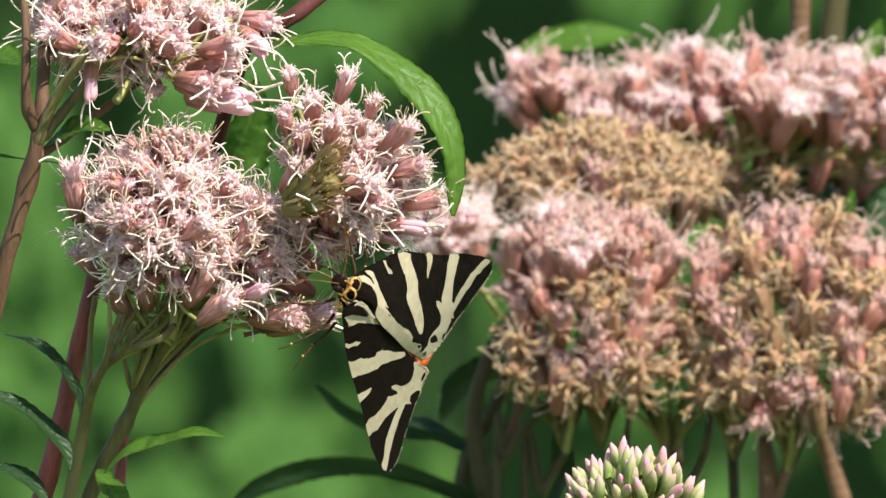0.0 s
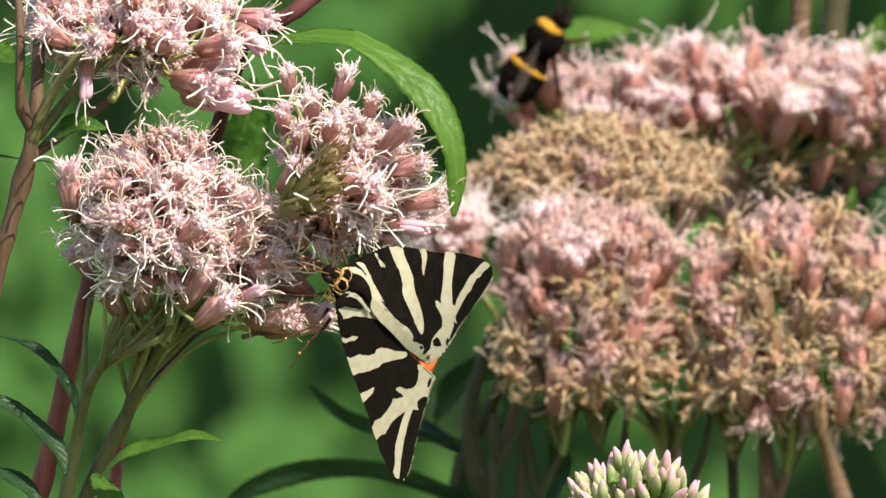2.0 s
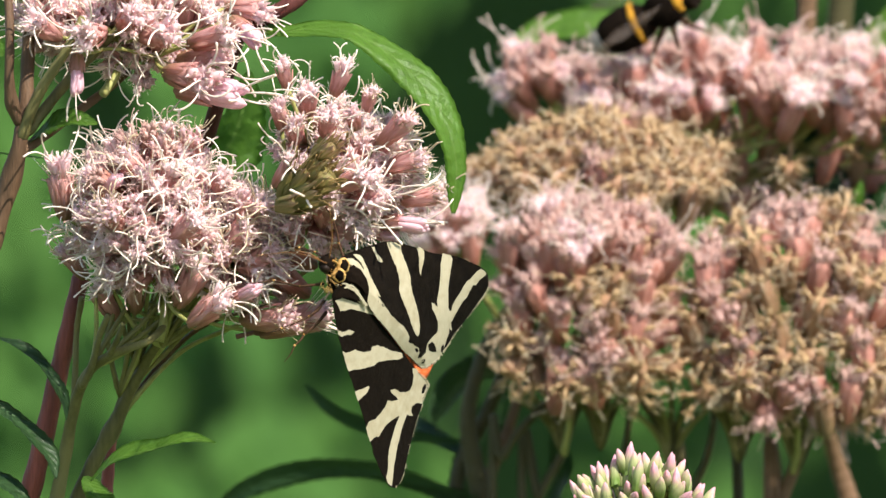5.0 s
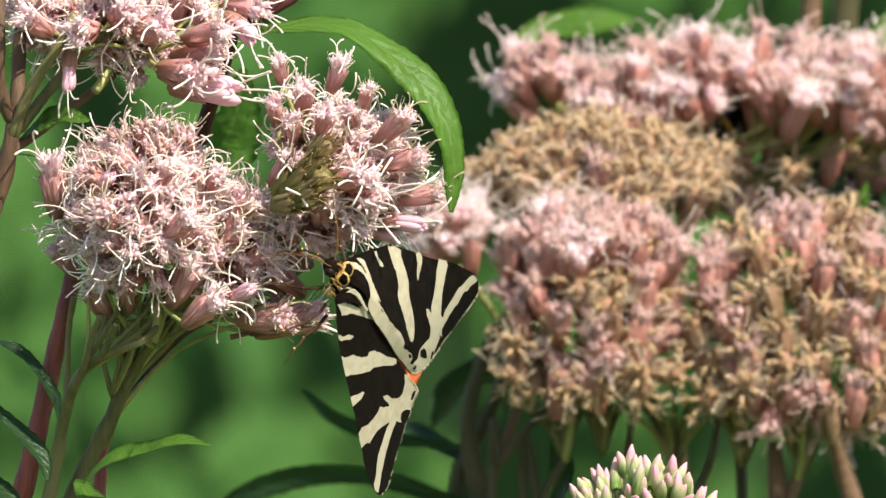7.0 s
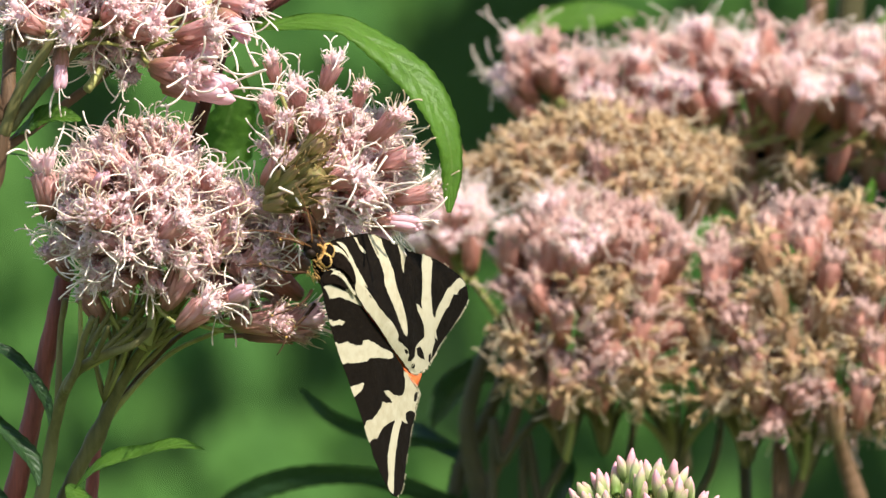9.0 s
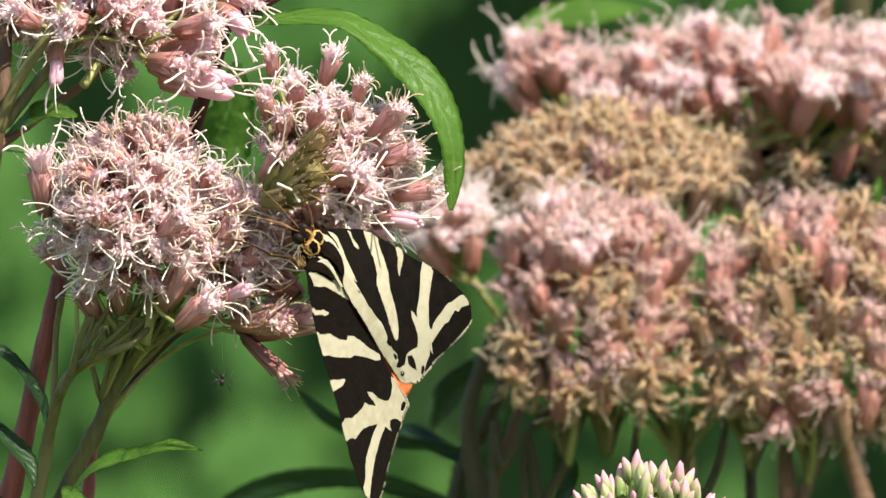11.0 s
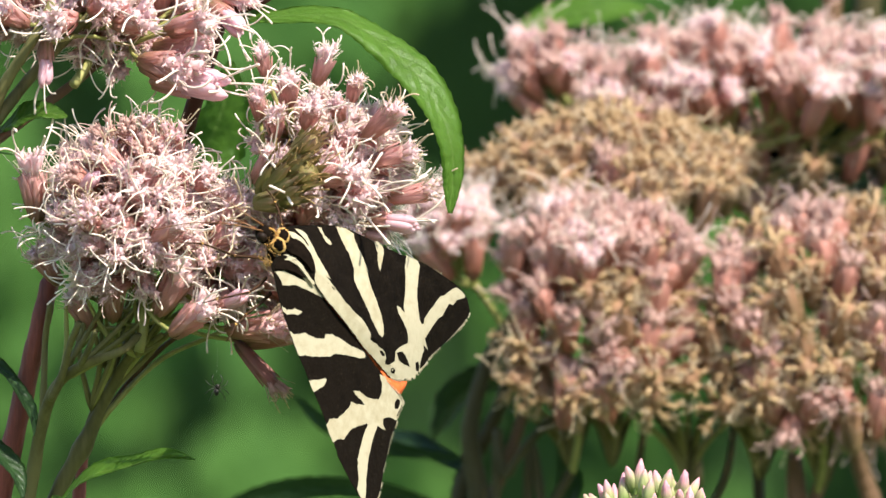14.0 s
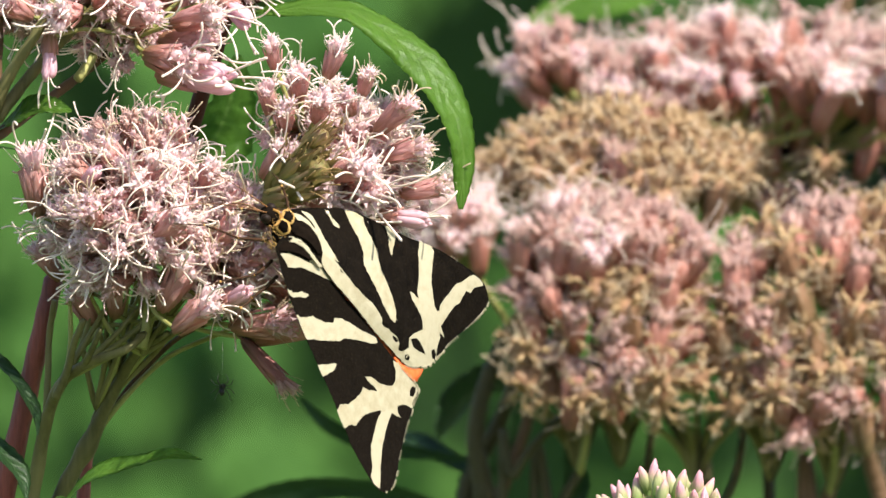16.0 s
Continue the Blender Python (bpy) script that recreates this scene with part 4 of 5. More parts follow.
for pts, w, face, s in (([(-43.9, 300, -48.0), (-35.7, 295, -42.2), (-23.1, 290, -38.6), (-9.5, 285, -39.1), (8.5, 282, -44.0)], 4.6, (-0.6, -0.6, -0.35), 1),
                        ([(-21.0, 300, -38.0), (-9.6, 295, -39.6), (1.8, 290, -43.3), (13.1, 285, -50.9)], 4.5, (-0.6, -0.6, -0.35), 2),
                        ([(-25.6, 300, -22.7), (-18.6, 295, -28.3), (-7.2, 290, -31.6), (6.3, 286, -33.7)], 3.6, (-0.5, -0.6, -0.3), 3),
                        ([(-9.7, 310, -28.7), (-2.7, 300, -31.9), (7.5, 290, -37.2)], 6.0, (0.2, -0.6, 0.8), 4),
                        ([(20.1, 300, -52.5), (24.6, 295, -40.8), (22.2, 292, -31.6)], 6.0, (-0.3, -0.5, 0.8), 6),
                        # From here on, broad dark blades added in place of shade under the clusters.
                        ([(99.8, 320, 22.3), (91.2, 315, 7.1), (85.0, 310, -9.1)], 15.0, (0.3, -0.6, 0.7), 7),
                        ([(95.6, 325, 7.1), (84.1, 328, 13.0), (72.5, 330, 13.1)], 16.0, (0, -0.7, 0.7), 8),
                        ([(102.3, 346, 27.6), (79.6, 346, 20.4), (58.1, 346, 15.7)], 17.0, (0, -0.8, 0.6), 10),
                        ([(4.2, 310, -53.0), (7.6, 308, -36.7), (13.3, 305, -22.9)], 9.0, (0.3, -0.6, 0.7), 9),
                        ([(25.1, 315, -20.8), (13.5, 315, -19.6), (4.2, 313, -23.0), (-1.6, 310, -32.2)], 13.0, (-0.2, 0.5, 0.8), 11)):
    leaf(back, pts, w, face, LEAF_SHADED, "long dark leaf in shade", 0.25, 16, 0.1, seed=20 + s)

for pts, w in (([(84.3, 330, 41.3), (88.4, 330, 46.0), (91.3, 330, 53.1)], 6.0), ([(80.7, 300, 11.0), (82.0, 298, 13.8), (82.8, 298, 17.2)], 2.6), ([(43.0, 420, 53.9), (27.6, 420, 52.6), (14.8, 420, 48.8)], 9.0)):
    leaf(back, pts, w, (0.2, -0.7, 0.7), LEAF, "sunlit green leaf", 0.25, 10, 0.1, seed=40)

# ---- the moth -----------------------------------------------------------
# seconds, place of the body (mm: side, depth, height), turns
MOTH_ROWS = [(0, -7.667, -8.61, -7.011, -109.8, -21.8, -116.2), (0.5, -7.856, -8.61, -6.839, -107.6, -22.9, -118.6), (1, -7.987, -8.61, -6.519, -104.0, -24.8, -119.8),
             (1.5, -8.061, -8.61, -6.371, -102.1, -24.6, -121.0), (2, -8.102, -8.61, -6.355, -102.3, -25.0, -121.1), (2.5, -8.102, -8.61, -6.404, -102.2, -24.9, -120.8),
             (3, -8.151, -8.61, -6.314, -102.0, -24.8, -121.4), (3.5, -8.266, -8.61, -6.33, -102.4, -25.2, -120.9), (4, -8.38, -8.61, -5.847, -99.3, -28.3, -122.7),
             (6.5, -7.97, -8.61, -6.453, -104.1, -29.0, -116.3), (7, -7.979, -8.61, -6.494, -103.5, -29.2, -115.9), (7.5, -7.979, -8.61, -6.421, -102.2, -30.0, -115.5),
             (8, -8.085, -8.61, -6.347, -100.6, -29.6, -117.2), (8.5, -8.249, -8.61, -6.191, -99.2, -27.9, -119.8), (9, -8.905, -9.512, -5.109, -90.1, -33.4, -123.3),
             (11.5, -10.471, -13.94, -4.608, -92.2, -40.3, -126.2), (12, -11.07, -13.94, -4.371, -91.1, -37.7, -130.4), (12.5, -11.644, -13.94, -3.862, -86.2, -41.5, -131.6),
             (13, -11.685, -13.94, -3.911, -85.5, -41.4, -131.9), (13.5, -11.816, -13.94, -4.403, -91.9, -34.8, -134.1), (14, -12.316, -13.94, -3.928, -86.4, -38.0, -134.7),
             (14.5, -12.308, -13.94, -3.674, -84.3, -39.9, -132.2), (15, -12.53, -13.94, -3.739, -82.2, -40.0, -134.5), (15.5, -12.8, -13.94, -3.231, -84.2, -37.5, -138.9),
             (16, -12.316, -13.94, -2.567, -83.4, -38.7, -138.8)]
# outlines on the resting moth, mm: along the body and across it
RIGHT_RIM = [(10.6, -1.2), (8.7, -3.1), (5.2, -6.0), (1.7, -8.6), (-2.2, -10.2), (-8.5, -12.4), (-13.3, -14.6), (-20.0, -16.7), (-23.5, -17.3), (-25.0, -16.9), (-26.0, -16.2), (-25.9, -14.8), (-25.3, -12.6), (-23.2, -7.4), (-22.8, -5.6), (-22.2, -4.0), (-21.9, -2.8), (-20.8, -1.6), (-18.5, 0.3), (-16.3, 1.0), (-13.7, 1.4), (-8.4, 1.9), (-2.9, 2.0), (1.7, 1.8), (7.6, 0.6), (9.8, 0.5)]
RIGHT_BANDS = {
    "edge": [(9.7, -1.6), (8.3, -2.3), (6.8, -2.4), (5.4, -2.0), (4.4, -1.4), (3.1, -0.7), (-1.0, -0.1), (-3.1, 0.1), (-5.2, -0.0), (-6.8, -0.3), (-8.8, -0.2), (-9.8, 0.1), (-10.0, 0.5), (-13.5, -0.3), (-14.4, 0.0), (-14.9, 0.6), (-15.8, 0.0), (-17.0, 0.7), (-15.7, 1.1), (-11.2, 1.7), (-8.4, 1.9), (-0.2, 1.9), (1.8, 1.7), (2.8, 1.4), (3.3, 0.8), (3.6, 0.1), (4.6, -0.8), (5.6, -1.2), (7.3, -1.5), (8.6, -1.3)],
    "stripe": [(8.4, -2.9), (7.5, -3.4), (6.4, -3.5), (3.8, -1.9), (2.8, -1.5), (0.7, -0.7), (1.6, -0.5), (3.2, -0.6), (5.2, -1.5), (5.9, -2.4), (6.8, -2.7)],
    "spot": [(5.0, -5.9), (4.4, -6.1), (3.6, -5.6), (2.7, -5.6), (2.1, -5.3), (2.3, -5.0), (3.2, -4.9)],
    "bar": [(2.1, -8.2), (0.5, -9.1), (-0.8, -9.4), (-1.5, -8.6), (-4.8, -6.9), (-5.5, -6.0), (-6.3, -5.3), (-10.3, -3.4), (-11.2, -2.8), (-12.0, -1.9), (-11.9, -1.3), (-11.0, -1.2), (-9.1, -1.6), (-4.2, -3.2), (-3.2, -3.8), (-2.7, -4.9), (-1.8, -5.7), (-1.0, -6.3), (0.7, -7.1)],
    "small": [(-4.5, -10.9), (-5.0, -11.4), (-5.8, -11.6), (-6.4, -11.3), (-6.7, -10.7), (-7.1, -8.2), (-6.8, -8.4), (-6.0, -9.2), (-5.6, -10.0)],
    "fork": [(-10.4, -13.4), (-12.7, -14.3), (-13.3, -14.1), (-14.5, -11.3), (-15.3, -10.2), (-17.4, -8.6), (-18.2, -8.4), (-18.6, -8.8), (-18.2, -9.5), (-19.1, -13.5), (-19.9, -14.5), (-20.6, -16.0), (-21.4, -16.9), (-23.2, -17.2), (-23.6, -17.0), (-22.4, -15.6), (-22.2, -14.7), (-21.4, -14.2), (-21.2, -13.2), (-21.3, -12.2), (-20.7, -11.3), (-20.4, -9.8), (-20.1, -7.6), (-21.8, -7.1), (-19.8, -6.8), (-17.5, -4.5), (-16.8, -5.2), (-16.0, -5.7), (-13.2, -6.2), (-12.2, -6.7), (-13.1, -7.0), (-14.3, -7.1), (-13.4, -7.7), (-13.0, -8.8), (-12.1, -10.4), (-11.1, -11.8)],
    "patch": [(-17.3, -4.7), (-19.8, -7.2), (-21.0, -6.5), (-21.5, -5.0), (-22.1, -4.2), (-21.9, -2.8), (-20.7, -1.7), (-19.5, -0.5), (-18.2, 0.4), (-16.6, 1.0), (-15.6, 0.2), (-16.4, -1.0), (-15.6, -2.0), (-16.0, -2.9)]}
RIGHT_SPOTS = [[(-16.0, -2.1), (-16.9, -3.0), (-17.8, -3.2), (-19.9, -2.9), (-18.5, -2.2), (-17.0, -1.7)],
               [(-16.3, 0.2), (-16.7, -0.2), (-17.3, -0.3), (-17.5, 0.1), (-16.8, 0.4)],
               [(-20.6, -4.1), (-21.0, -4.6), (-21.7, -4.5), (-22.1, -3.9), (-21.5, -3.6)]]
LEFT_RIM = [(10.1, 4.4), (8.6, 5.2), (6.9, 6.4), (2.4, 8.9), (-0.6, 10.2), (-3.8, 11.4), (-12.9, 15.0), (-14.7, 15.9), (-19.1, 16.9), (-21.1, 17.1), (-22.6, 16.9), (-23.6, 16.2), (-24.3, 14.9), (-24.1, 12.9), (-23.3, 10.8), (-22.2, 6.4), (-22.1, 4.7), (-21.7, 3.6), (-21.7, 1.6), (-20.7, 1.4), (-16.5, 1.8), (-9.7, 1.9), (1.6, 1.8), (4.2, 1.4), (7.3, 1.5), (9.8, 2.4)]
LEFT_BANDS = {
    "inner": [(6.2, 1.4), (4.1, 1.5), (2.8, 1.4), (0.9, 1.4), (-0.6, 1.5), (0.6, 2.0), (2.6, 2.0), (4.2, 2.2), (5.8, 2.1)],
    "stripe": [(9.0, 4.5), (8.1, 3.6), (3.6, 2.1), (1.8, 1.8), (0.6, 2.0), (5.0, 3.6), (6.9, 5.1), (7.9, 4.7)],
    "spot": [(5.4, 7.2), (4.4, 7.0), (3.7, 6.4), (3.4, 6.0), (2.1, 5.6), (2.4, 6.3), (3.3, 6.8), (4.0, 7.5), (4.7, 7.6)],
    "bar": [(2.4, 8.9), (1.4, 8.6), (0.3, 7.5), (-2.2, 6.5), (-3.2, 5.7), (-3.0, 5.2), (-3.8, 4.5), (-5.4, 3.9), (-7.5, 3.3), (-10.6, 2.1), (-11.2, 2.4), (-10.3, 3.3), (-8.6, 4.2), (-5.8, 6.1), (-5.6, 6.7), (-2.8, 8.9), (-1.7, 9.5), (-0.9, 10.3)],
    "small": [(-4.2, 11.6), (-5.1, 10.9), (-6.4, 9.5), (-6.8, 9.5), (-6.8, 10.5), (-5.8, 12.3)],
    "fork": [(-10.2, 14.1), (-10.2, 13.1), (-11.5, 11.9), (-12.0, 10.8), (-12.4, 9.6), (-12.4, 8.6), (-13.5, 8.1), (-14.8, 7.2), (-13.9, 7.1), (-12.6, 7.4), (-11.8, 7.3), (-12.9, 6.5), (-14.4, 6.2), (-15.8, 5.5), (-16.8, 4.7), (-16.9, 3.8), (-16.2, 2.8), (-15.3, 2.4), (-15.0, 2.1), (-16.0, 1.7), (-17.4, 1.8), (-20.3, 1.5), (-21.5, 1.7), (-21.4, 3.7), (-22.0, 4.1), (-20.1, 5.0), (-19.2, 6.0), (-19.6, 6.6), (-20.5, 6.8), (-19.8, 7.2), (-18.7, 7.5), (-17.0, 8.7), (-16.6, 8.8), (-14.7, 11.0), (-14.3, 12.0), (-14.0, 13.3), (-13.0, 14.1), (-12.6, 15.0), (-11.6, 14.7)],
    "prong": [(-17.0, 8.3), (-18.6, 7.2), (-19.0, 9.7), (-19.6, 12.1), (-20.9, 14.5), (-21.7, 15.7), (-22.2, 16.8), (-20.9, 17.0), (-20.0, 16.7), (-19.6, 15.5), (-18.5, 14.5), (-17.8, 13.5), (-16.9, 9.9)]}
LEFT_SPOTS = [[(-20.0, 2.7), (-20.2, 2.0), (-20.8, 1.7), (-21.1, 2.3), (-21.1, 3.0), (-20.4, 3.3)]]
RIGHT_FLAP = [(9.3, -0.1), (8.2, -1.4), (6.9, -1.5), (5.5, -1.1), (4.4, -0.4), (3.7, 0.4), (4.2, 0.8), (5.8, 0.6), (7.2, 0.7), (8.6, 1.1), (9.3, 0.9)]
LEFT_FLAP = [(9.9, 3.5), (9.5, 2.9), (8.2, 2.2), (7.0, 2.0), (5.7, 1.9), (4.4, 2.0), (5.3, 2.4), (6.8, 2.8), (8.0, 3.4), (9.2, 4.3), (9.8, 4.1)]
FLAP_RIM = [(9.9, 2.6), (8.8, 1.6), (7.5, 1.2), (6.2, 1.2), (4.2, 1.6), (2.8, 1.7), (3.3, 2.1), (4.8, 1.9), (6.7, 1.7), (8.1, 2.0), (9.5, 2.9)]
TAIL = [(-15.1, 1.4), (-17.1, 1.0), (-19.4, -0.3), (-21.0, -1.5), (-21.1, -0.6), (-20.9, 0.7), (-19.7, 1.6), (-17.8, 1.9), (-16.1, 1.8)]


def wing_height(x, y, side):
    """The arch of a resting forewing over the body, mm."""
    if side < 0:
        return 2.25 - 0.008 * x + (0.23 if y < 0 else -0.12) * y + 0.0121 * x * y - 0.0006 * y * y - 0.009 * x * x
    return 1.83 + 0.063 * x - 0.06 * y - 0.0063 * x * y - 0.0039 * x * x


def wing_piece(outline, side, lift, thick, ragged=0.0, dome=0.0):
    """A scale-covered piece of wing cut to an outline (mm), laid over the wing's arch."""
    bm = bmesh.new()
    pts = []
    for (x0, d0), (x1, d1) in zip(outline, outline[1:] + outline[:1]):
        n = max(1, int(math.hypot(x1 - x0, d1 - d0) / 0.28))
        for i in range(n):
            x, d = x0 + (x1 - x0) * i / n, d0 + (d1 - d0) * i / n
            j = (noise.noise_vector(Vector((x * 2.3, d * 2.3, lift * 9))) * 0.6 + noise.noise_vector(Vector((x * 6, d * 6, lift * 5))) * 0.7) * ragged
            pts.append((x + j.x, d + j.y))
    cx, cy = sum(p[0] for p in pts) / len(pts), sum(p[1] for p in pts) / len(pts)
    reach = max(math.hypot(p[0] - cx, p[1] - cy) for p in pts)
    f = bm.faces.new([bm.verts.new((x, d, 0)) for x, d in pts])
    bm.normal_update()
    if f.normal.z < 0:
        bmesh.ops.reverse_faces(bm, faces=[f])
    bmesh.ops.triangulate(bm, faces=bm.faces[:])
    for _ in range(5):
        long_edges = [e for e in bm.edges if e.calc_length() > 0.9]
        if not long_edges:
            break
        bmesh.ops.subdivide_edges(bm, edges=long_edges, cuts=1)
        bmesh.ops.triangulate(bm, faces=bm.faces[:])
    for v in bm.verts:
        rise = dome * max(0, 1 - ((v.co.x - cx) ** 2 + (v.co.y - cy) ** 2) / reach ** 2)
        v.co.z = wing_height(v.co.x, v.co.y, side) + lift + rise + 0.07 * noise.noise(Vector((v.co.x * 0.35, v.co.y * 0.35, side)))
    top = bm.faces[:]
    out = bmesh.ops.extrude_face_region(bm, geom=top)
    for v in out["geom"]:
        if isinstance(v, bmesh.types.BMVert):
            v.co.z -= thick
    bmesh.ops.recalc_face_normals(bm, faces=bm.faces[:])
    bmesh.ops.scale(bm, vec=(0.001,) * 3, verts=bm.verts)
    return bm


def flat_part(*args):
    ob = part(*args)
    ob.data.polygons.foreach_set("use_smooth", [False] * len(ob.data.polygons))
    return ob


moth = thing("tiger_moth", (0, 0, 0), "black moth with cream striped wings feeding on pink flowers", "moth")
for side, edge, bands, spots, flap in ((1, LEFT_RIM, LEFT_BANDS, LEFT_SPOTS, LEFT_FLAP), (-1, RIGHT_RIM, RIGHT_BANDS, RIGHT_SPOTS, RIGHT_FLAP)):
    rim = [(p.x, p.y) for p in spline([(x, d, 0) for x, d in edge + edge[:1]], len(edge) * 5 + 1)][:-1]
    wing = flat_part("forewing", wing_piece(rim, side, 0.0, 0.05, 0.09), WING_BLACK, moth, "black forewing with cream bands and a frayed rim")
    for outline in bands.values():
        flat_part("wing_band", wing_piece(outline, side, 0.022, 0.018, 0.15), WING_CREAM, wing, "cream wing band")
    for outline in spots:
        flat_part("wing_spot", wing_piece(outline, side, 0.044, 0.018, 0.1), WING_BLACK, wing, "black wing spot")
    bm = bmesh.new()
    for k, (x, y) in enumerate(rim):
        if x > -16.5 or abs(y) > 16.3 or noise.noise(Vector((x * 1.7, y * 1.7, 4))) < -0.15:
            continue
        a, b = rim[k - 1], rim[(k + 1) % len(rim)]
        n = Vector((b[1] - a[1], a[0] - b[0], 0)).normalized()
        n = n if n.dot(Vector((x + 8, y - 4 * side, 0))) > 0 else -n
        for j in range(3):
            p = Vector((x, y, wing_height(x, y, side))) + Vector((a[0] - x, a[1] - y, 0)) * j / 3 - n * 0.15
            tube(bm, [p / 1000, (p + n * (0.35 + 0.2 * noise.noise(p * 3)) + Vector((0, 0, 0.05))) / 1000], [0.00005, 0.00003], 4)
    part("fringe", bm, WING_CREAM, wing, "fine pale fringe of scales")
    flat_part("shoulder_flap", wing_piece(flap, -1, 0.22, 0.3, 0.08, 0.3), FUR_BLACK, moth, "black furry shoulder flap")
    hind = [(3, 1.0), (-4, 1 + 5 * side), (-11, 1 + 8 * side), (-15.5, 1 + 7 * side), (-18.6, 1 + 2.2 * side), (-19.6, 1.0), (-10, 0.9)]
    part("hindwing", wing_piece(hind, side, -1.0, 0.08, 0.1), WING_UNDER, moth, "orange-red hindwing under the forewing")
flat_part("shoulder_rim", wing_piece(FLAP_RIM, -1, 0.26, 0.2, 0.12, 0.2), WING_CREAM, moth, "cream line between the shoulder flaps")
part("hindwing_fringe", wing_piece(TAIL, 1, -0.25, 0.06, 0.25), WING_UNDER, moth, "orange-red hindwing edge between the forewings")


def moth_blob(name, x, y, z, radii, material, label="", rough=0.1, segs=14):
    bm = bmesh.new()
    blob(bm, Matrix.Translation((x / 1000, y / 1000, z / 1000)), [r / 1000 for r in radii], rough, segs, 10, 0, x)
    return part(name, bm, material, moth, label)


def hairs(name, n, centre, radii, length, material, parent, seed, label=""):
    """Fur: many fine curved hairs that stand off an ellipsoid (mm)."""
    rng = random.Random(seed)
    bm = bmesh.new()
    for _ in range(n):
        d = Vector((rng.gauss(0, 1), rng.gauss(0, 1), abs(rng.gauss(0.3, 0.8)))).normalized()
        foot = Vector(centre) + Vector([a * b for a, b in zip(d, radii)])
        d = (d + Vector((-0.9, 0, 0.1)) + Vector((rng.uniform(-.4, .4), rng.uniform(-.4, .4), rng.uniform(-.3, .3)))).normalized()
        k = length * rng.uniform(0.5, 1.2)
        tube(bm, [p / 1000 for p in (foot, foot + d * k * 0.6, foot + d * k + Vector((-0.1, 0, -0.1)))], [0.000045, 0.000015], 3)
    return part(name, bm, material, parent, label)


moth_blob("thorax", 7.4, 1.1, 0.2, (3.4, 2.2, 1.5), FUR_BLACK, "furry black thorax")
moth_blob("abdomen", -5.0, 1.2, -0.9, (11.0, 1.7, 1.3), WING_UNDER, "orange-red abdomen")
head = moth_blob("head", 12.1, 0.75, 0.1, (1.35, 1.35, 1.1), FUR_BLACK, "black furry head")
hairs("head_fur", 40, (11.3, 0.8, 0.2), (1.0, 1.3, 1.25), 0.5, FUR_ORANGE, head, 3, "pale orange hair on the head")
hairs("throat_fur", 90, (10.2, 2.0, -0.3), (1.6, 1.6, 1.5), 1.0, FUR_ORANGE, moth, 4, "pale yellow hair below the collar")
hairs("thorax_fur", 120, (7.4, 1.1, 0.3), (3.3, 2.2, 1.6), 0.9, FUR_BLACK, moth, 5)
bm = bmesh.new()
tube(bm, spline([Vector(p) / 1000 for p in ((12.6, 0.35, 1.05), (11.9, 0.2, 1.25), (11.3, 0.5, 1.32), (11.1, 1.2, 1.3), (11.3, 1.95, 1.0))], 14), [0.00016, 0.00026, 0.0003, 0.00026, 0.00014], 7)
part("nape", bm, FUR_ORANGE, head, "orange band of hair behind the eyes")
ANTENNAE = []
for s, (cx, cy) in ((-1, (10.35, -0.2)), (1, (10.3, 1.3))):
    bm = bmesh.new()
    blob(bm, Matrix.Translation((0.0125, 0.00080 + s * 0.00085, 0.0004)), (0.0007, 0.0006, 0.0007), 0, 14, 10)
    part("eye", bm, EYE, head, "black shiny eye")
    # collar flaps: black with an orange-cream rim
    tilt = aim(Vector((cx, cy, 1.4)) / 1000, (0.5, 0.22 + s * 0.2, 0.85), 0.4)
    bm = bmesh.new()
    blob(bm, tilt, (0.00108, 0.00092, 0.0004), 0.14, 18, 10, 0, cy)
    flap = part("collar", bm, FUR_ORANGE, moth, "black collar flap with a cream-orange rim")
    bm = bmesh.new()
    blob(bm, tilt @ Matrix.Translation((0, 0, 0.00014)), (0.00086, 0.0007, 0.0004), 0.14, 18, 10, 0, cy)
    part("dark_fur", bm, FUR_BLACK, flap)
    bm = bmesh.new()
    way = ((13.0, 1.1, 0.7), (17.0, 2.3, 1.0), (21.4, 4.1, 0.6), (26.5, 7.6, -0.4)) if s > 0 else ((13.0, 0.3, 0.7), (14.4, -1.6, 1.0), (16.2, -3.8, 0.8), (18.3, -6.0, 0.2))
    tube(bm, spline([Vector(p) / 1000 for p in way], 20), [0.0001, 0.00004], 6)
    antenna = part("antenna", bm, ANTENNA, moth, "thin orange-brown antenna")
    ANTENNAE.append(antenna)
LEGS = [((9.6, 2.7, -1.0), (13.6, 5.4, -1.5), (18.8, 7.5, -1.9), (22.4, 10.1, -2.6)), ((7.8, 4.4, -1.0), (8.9, 7.6, -1.4), (12.7, 11.6, -1.9), (14.0, 13.2, -2.6)), ((5.5, 5.0, -1.6), (6.9, 9.5, -2.4), (7.6, 11.6, -2.5), (7.2, 14.1, -3.2)),
        ((9.6, -0.6, -1.2), (11.4, -0.8, -3.2), (12.4, -0.6, -5.2), (12.8, -0.4, -6.6)), ((6.5, -1.6, -1.4), (7.5, -4.4, -3.2), (9.0, -7.0, -4.6), (10.5, -8.0, -5.6)), ((3.5, -1.6, -1.6), (2.5, -4.6, -3.4), (1.6, -7.0, -5.2), (1.0, -8.0, -6.2))]
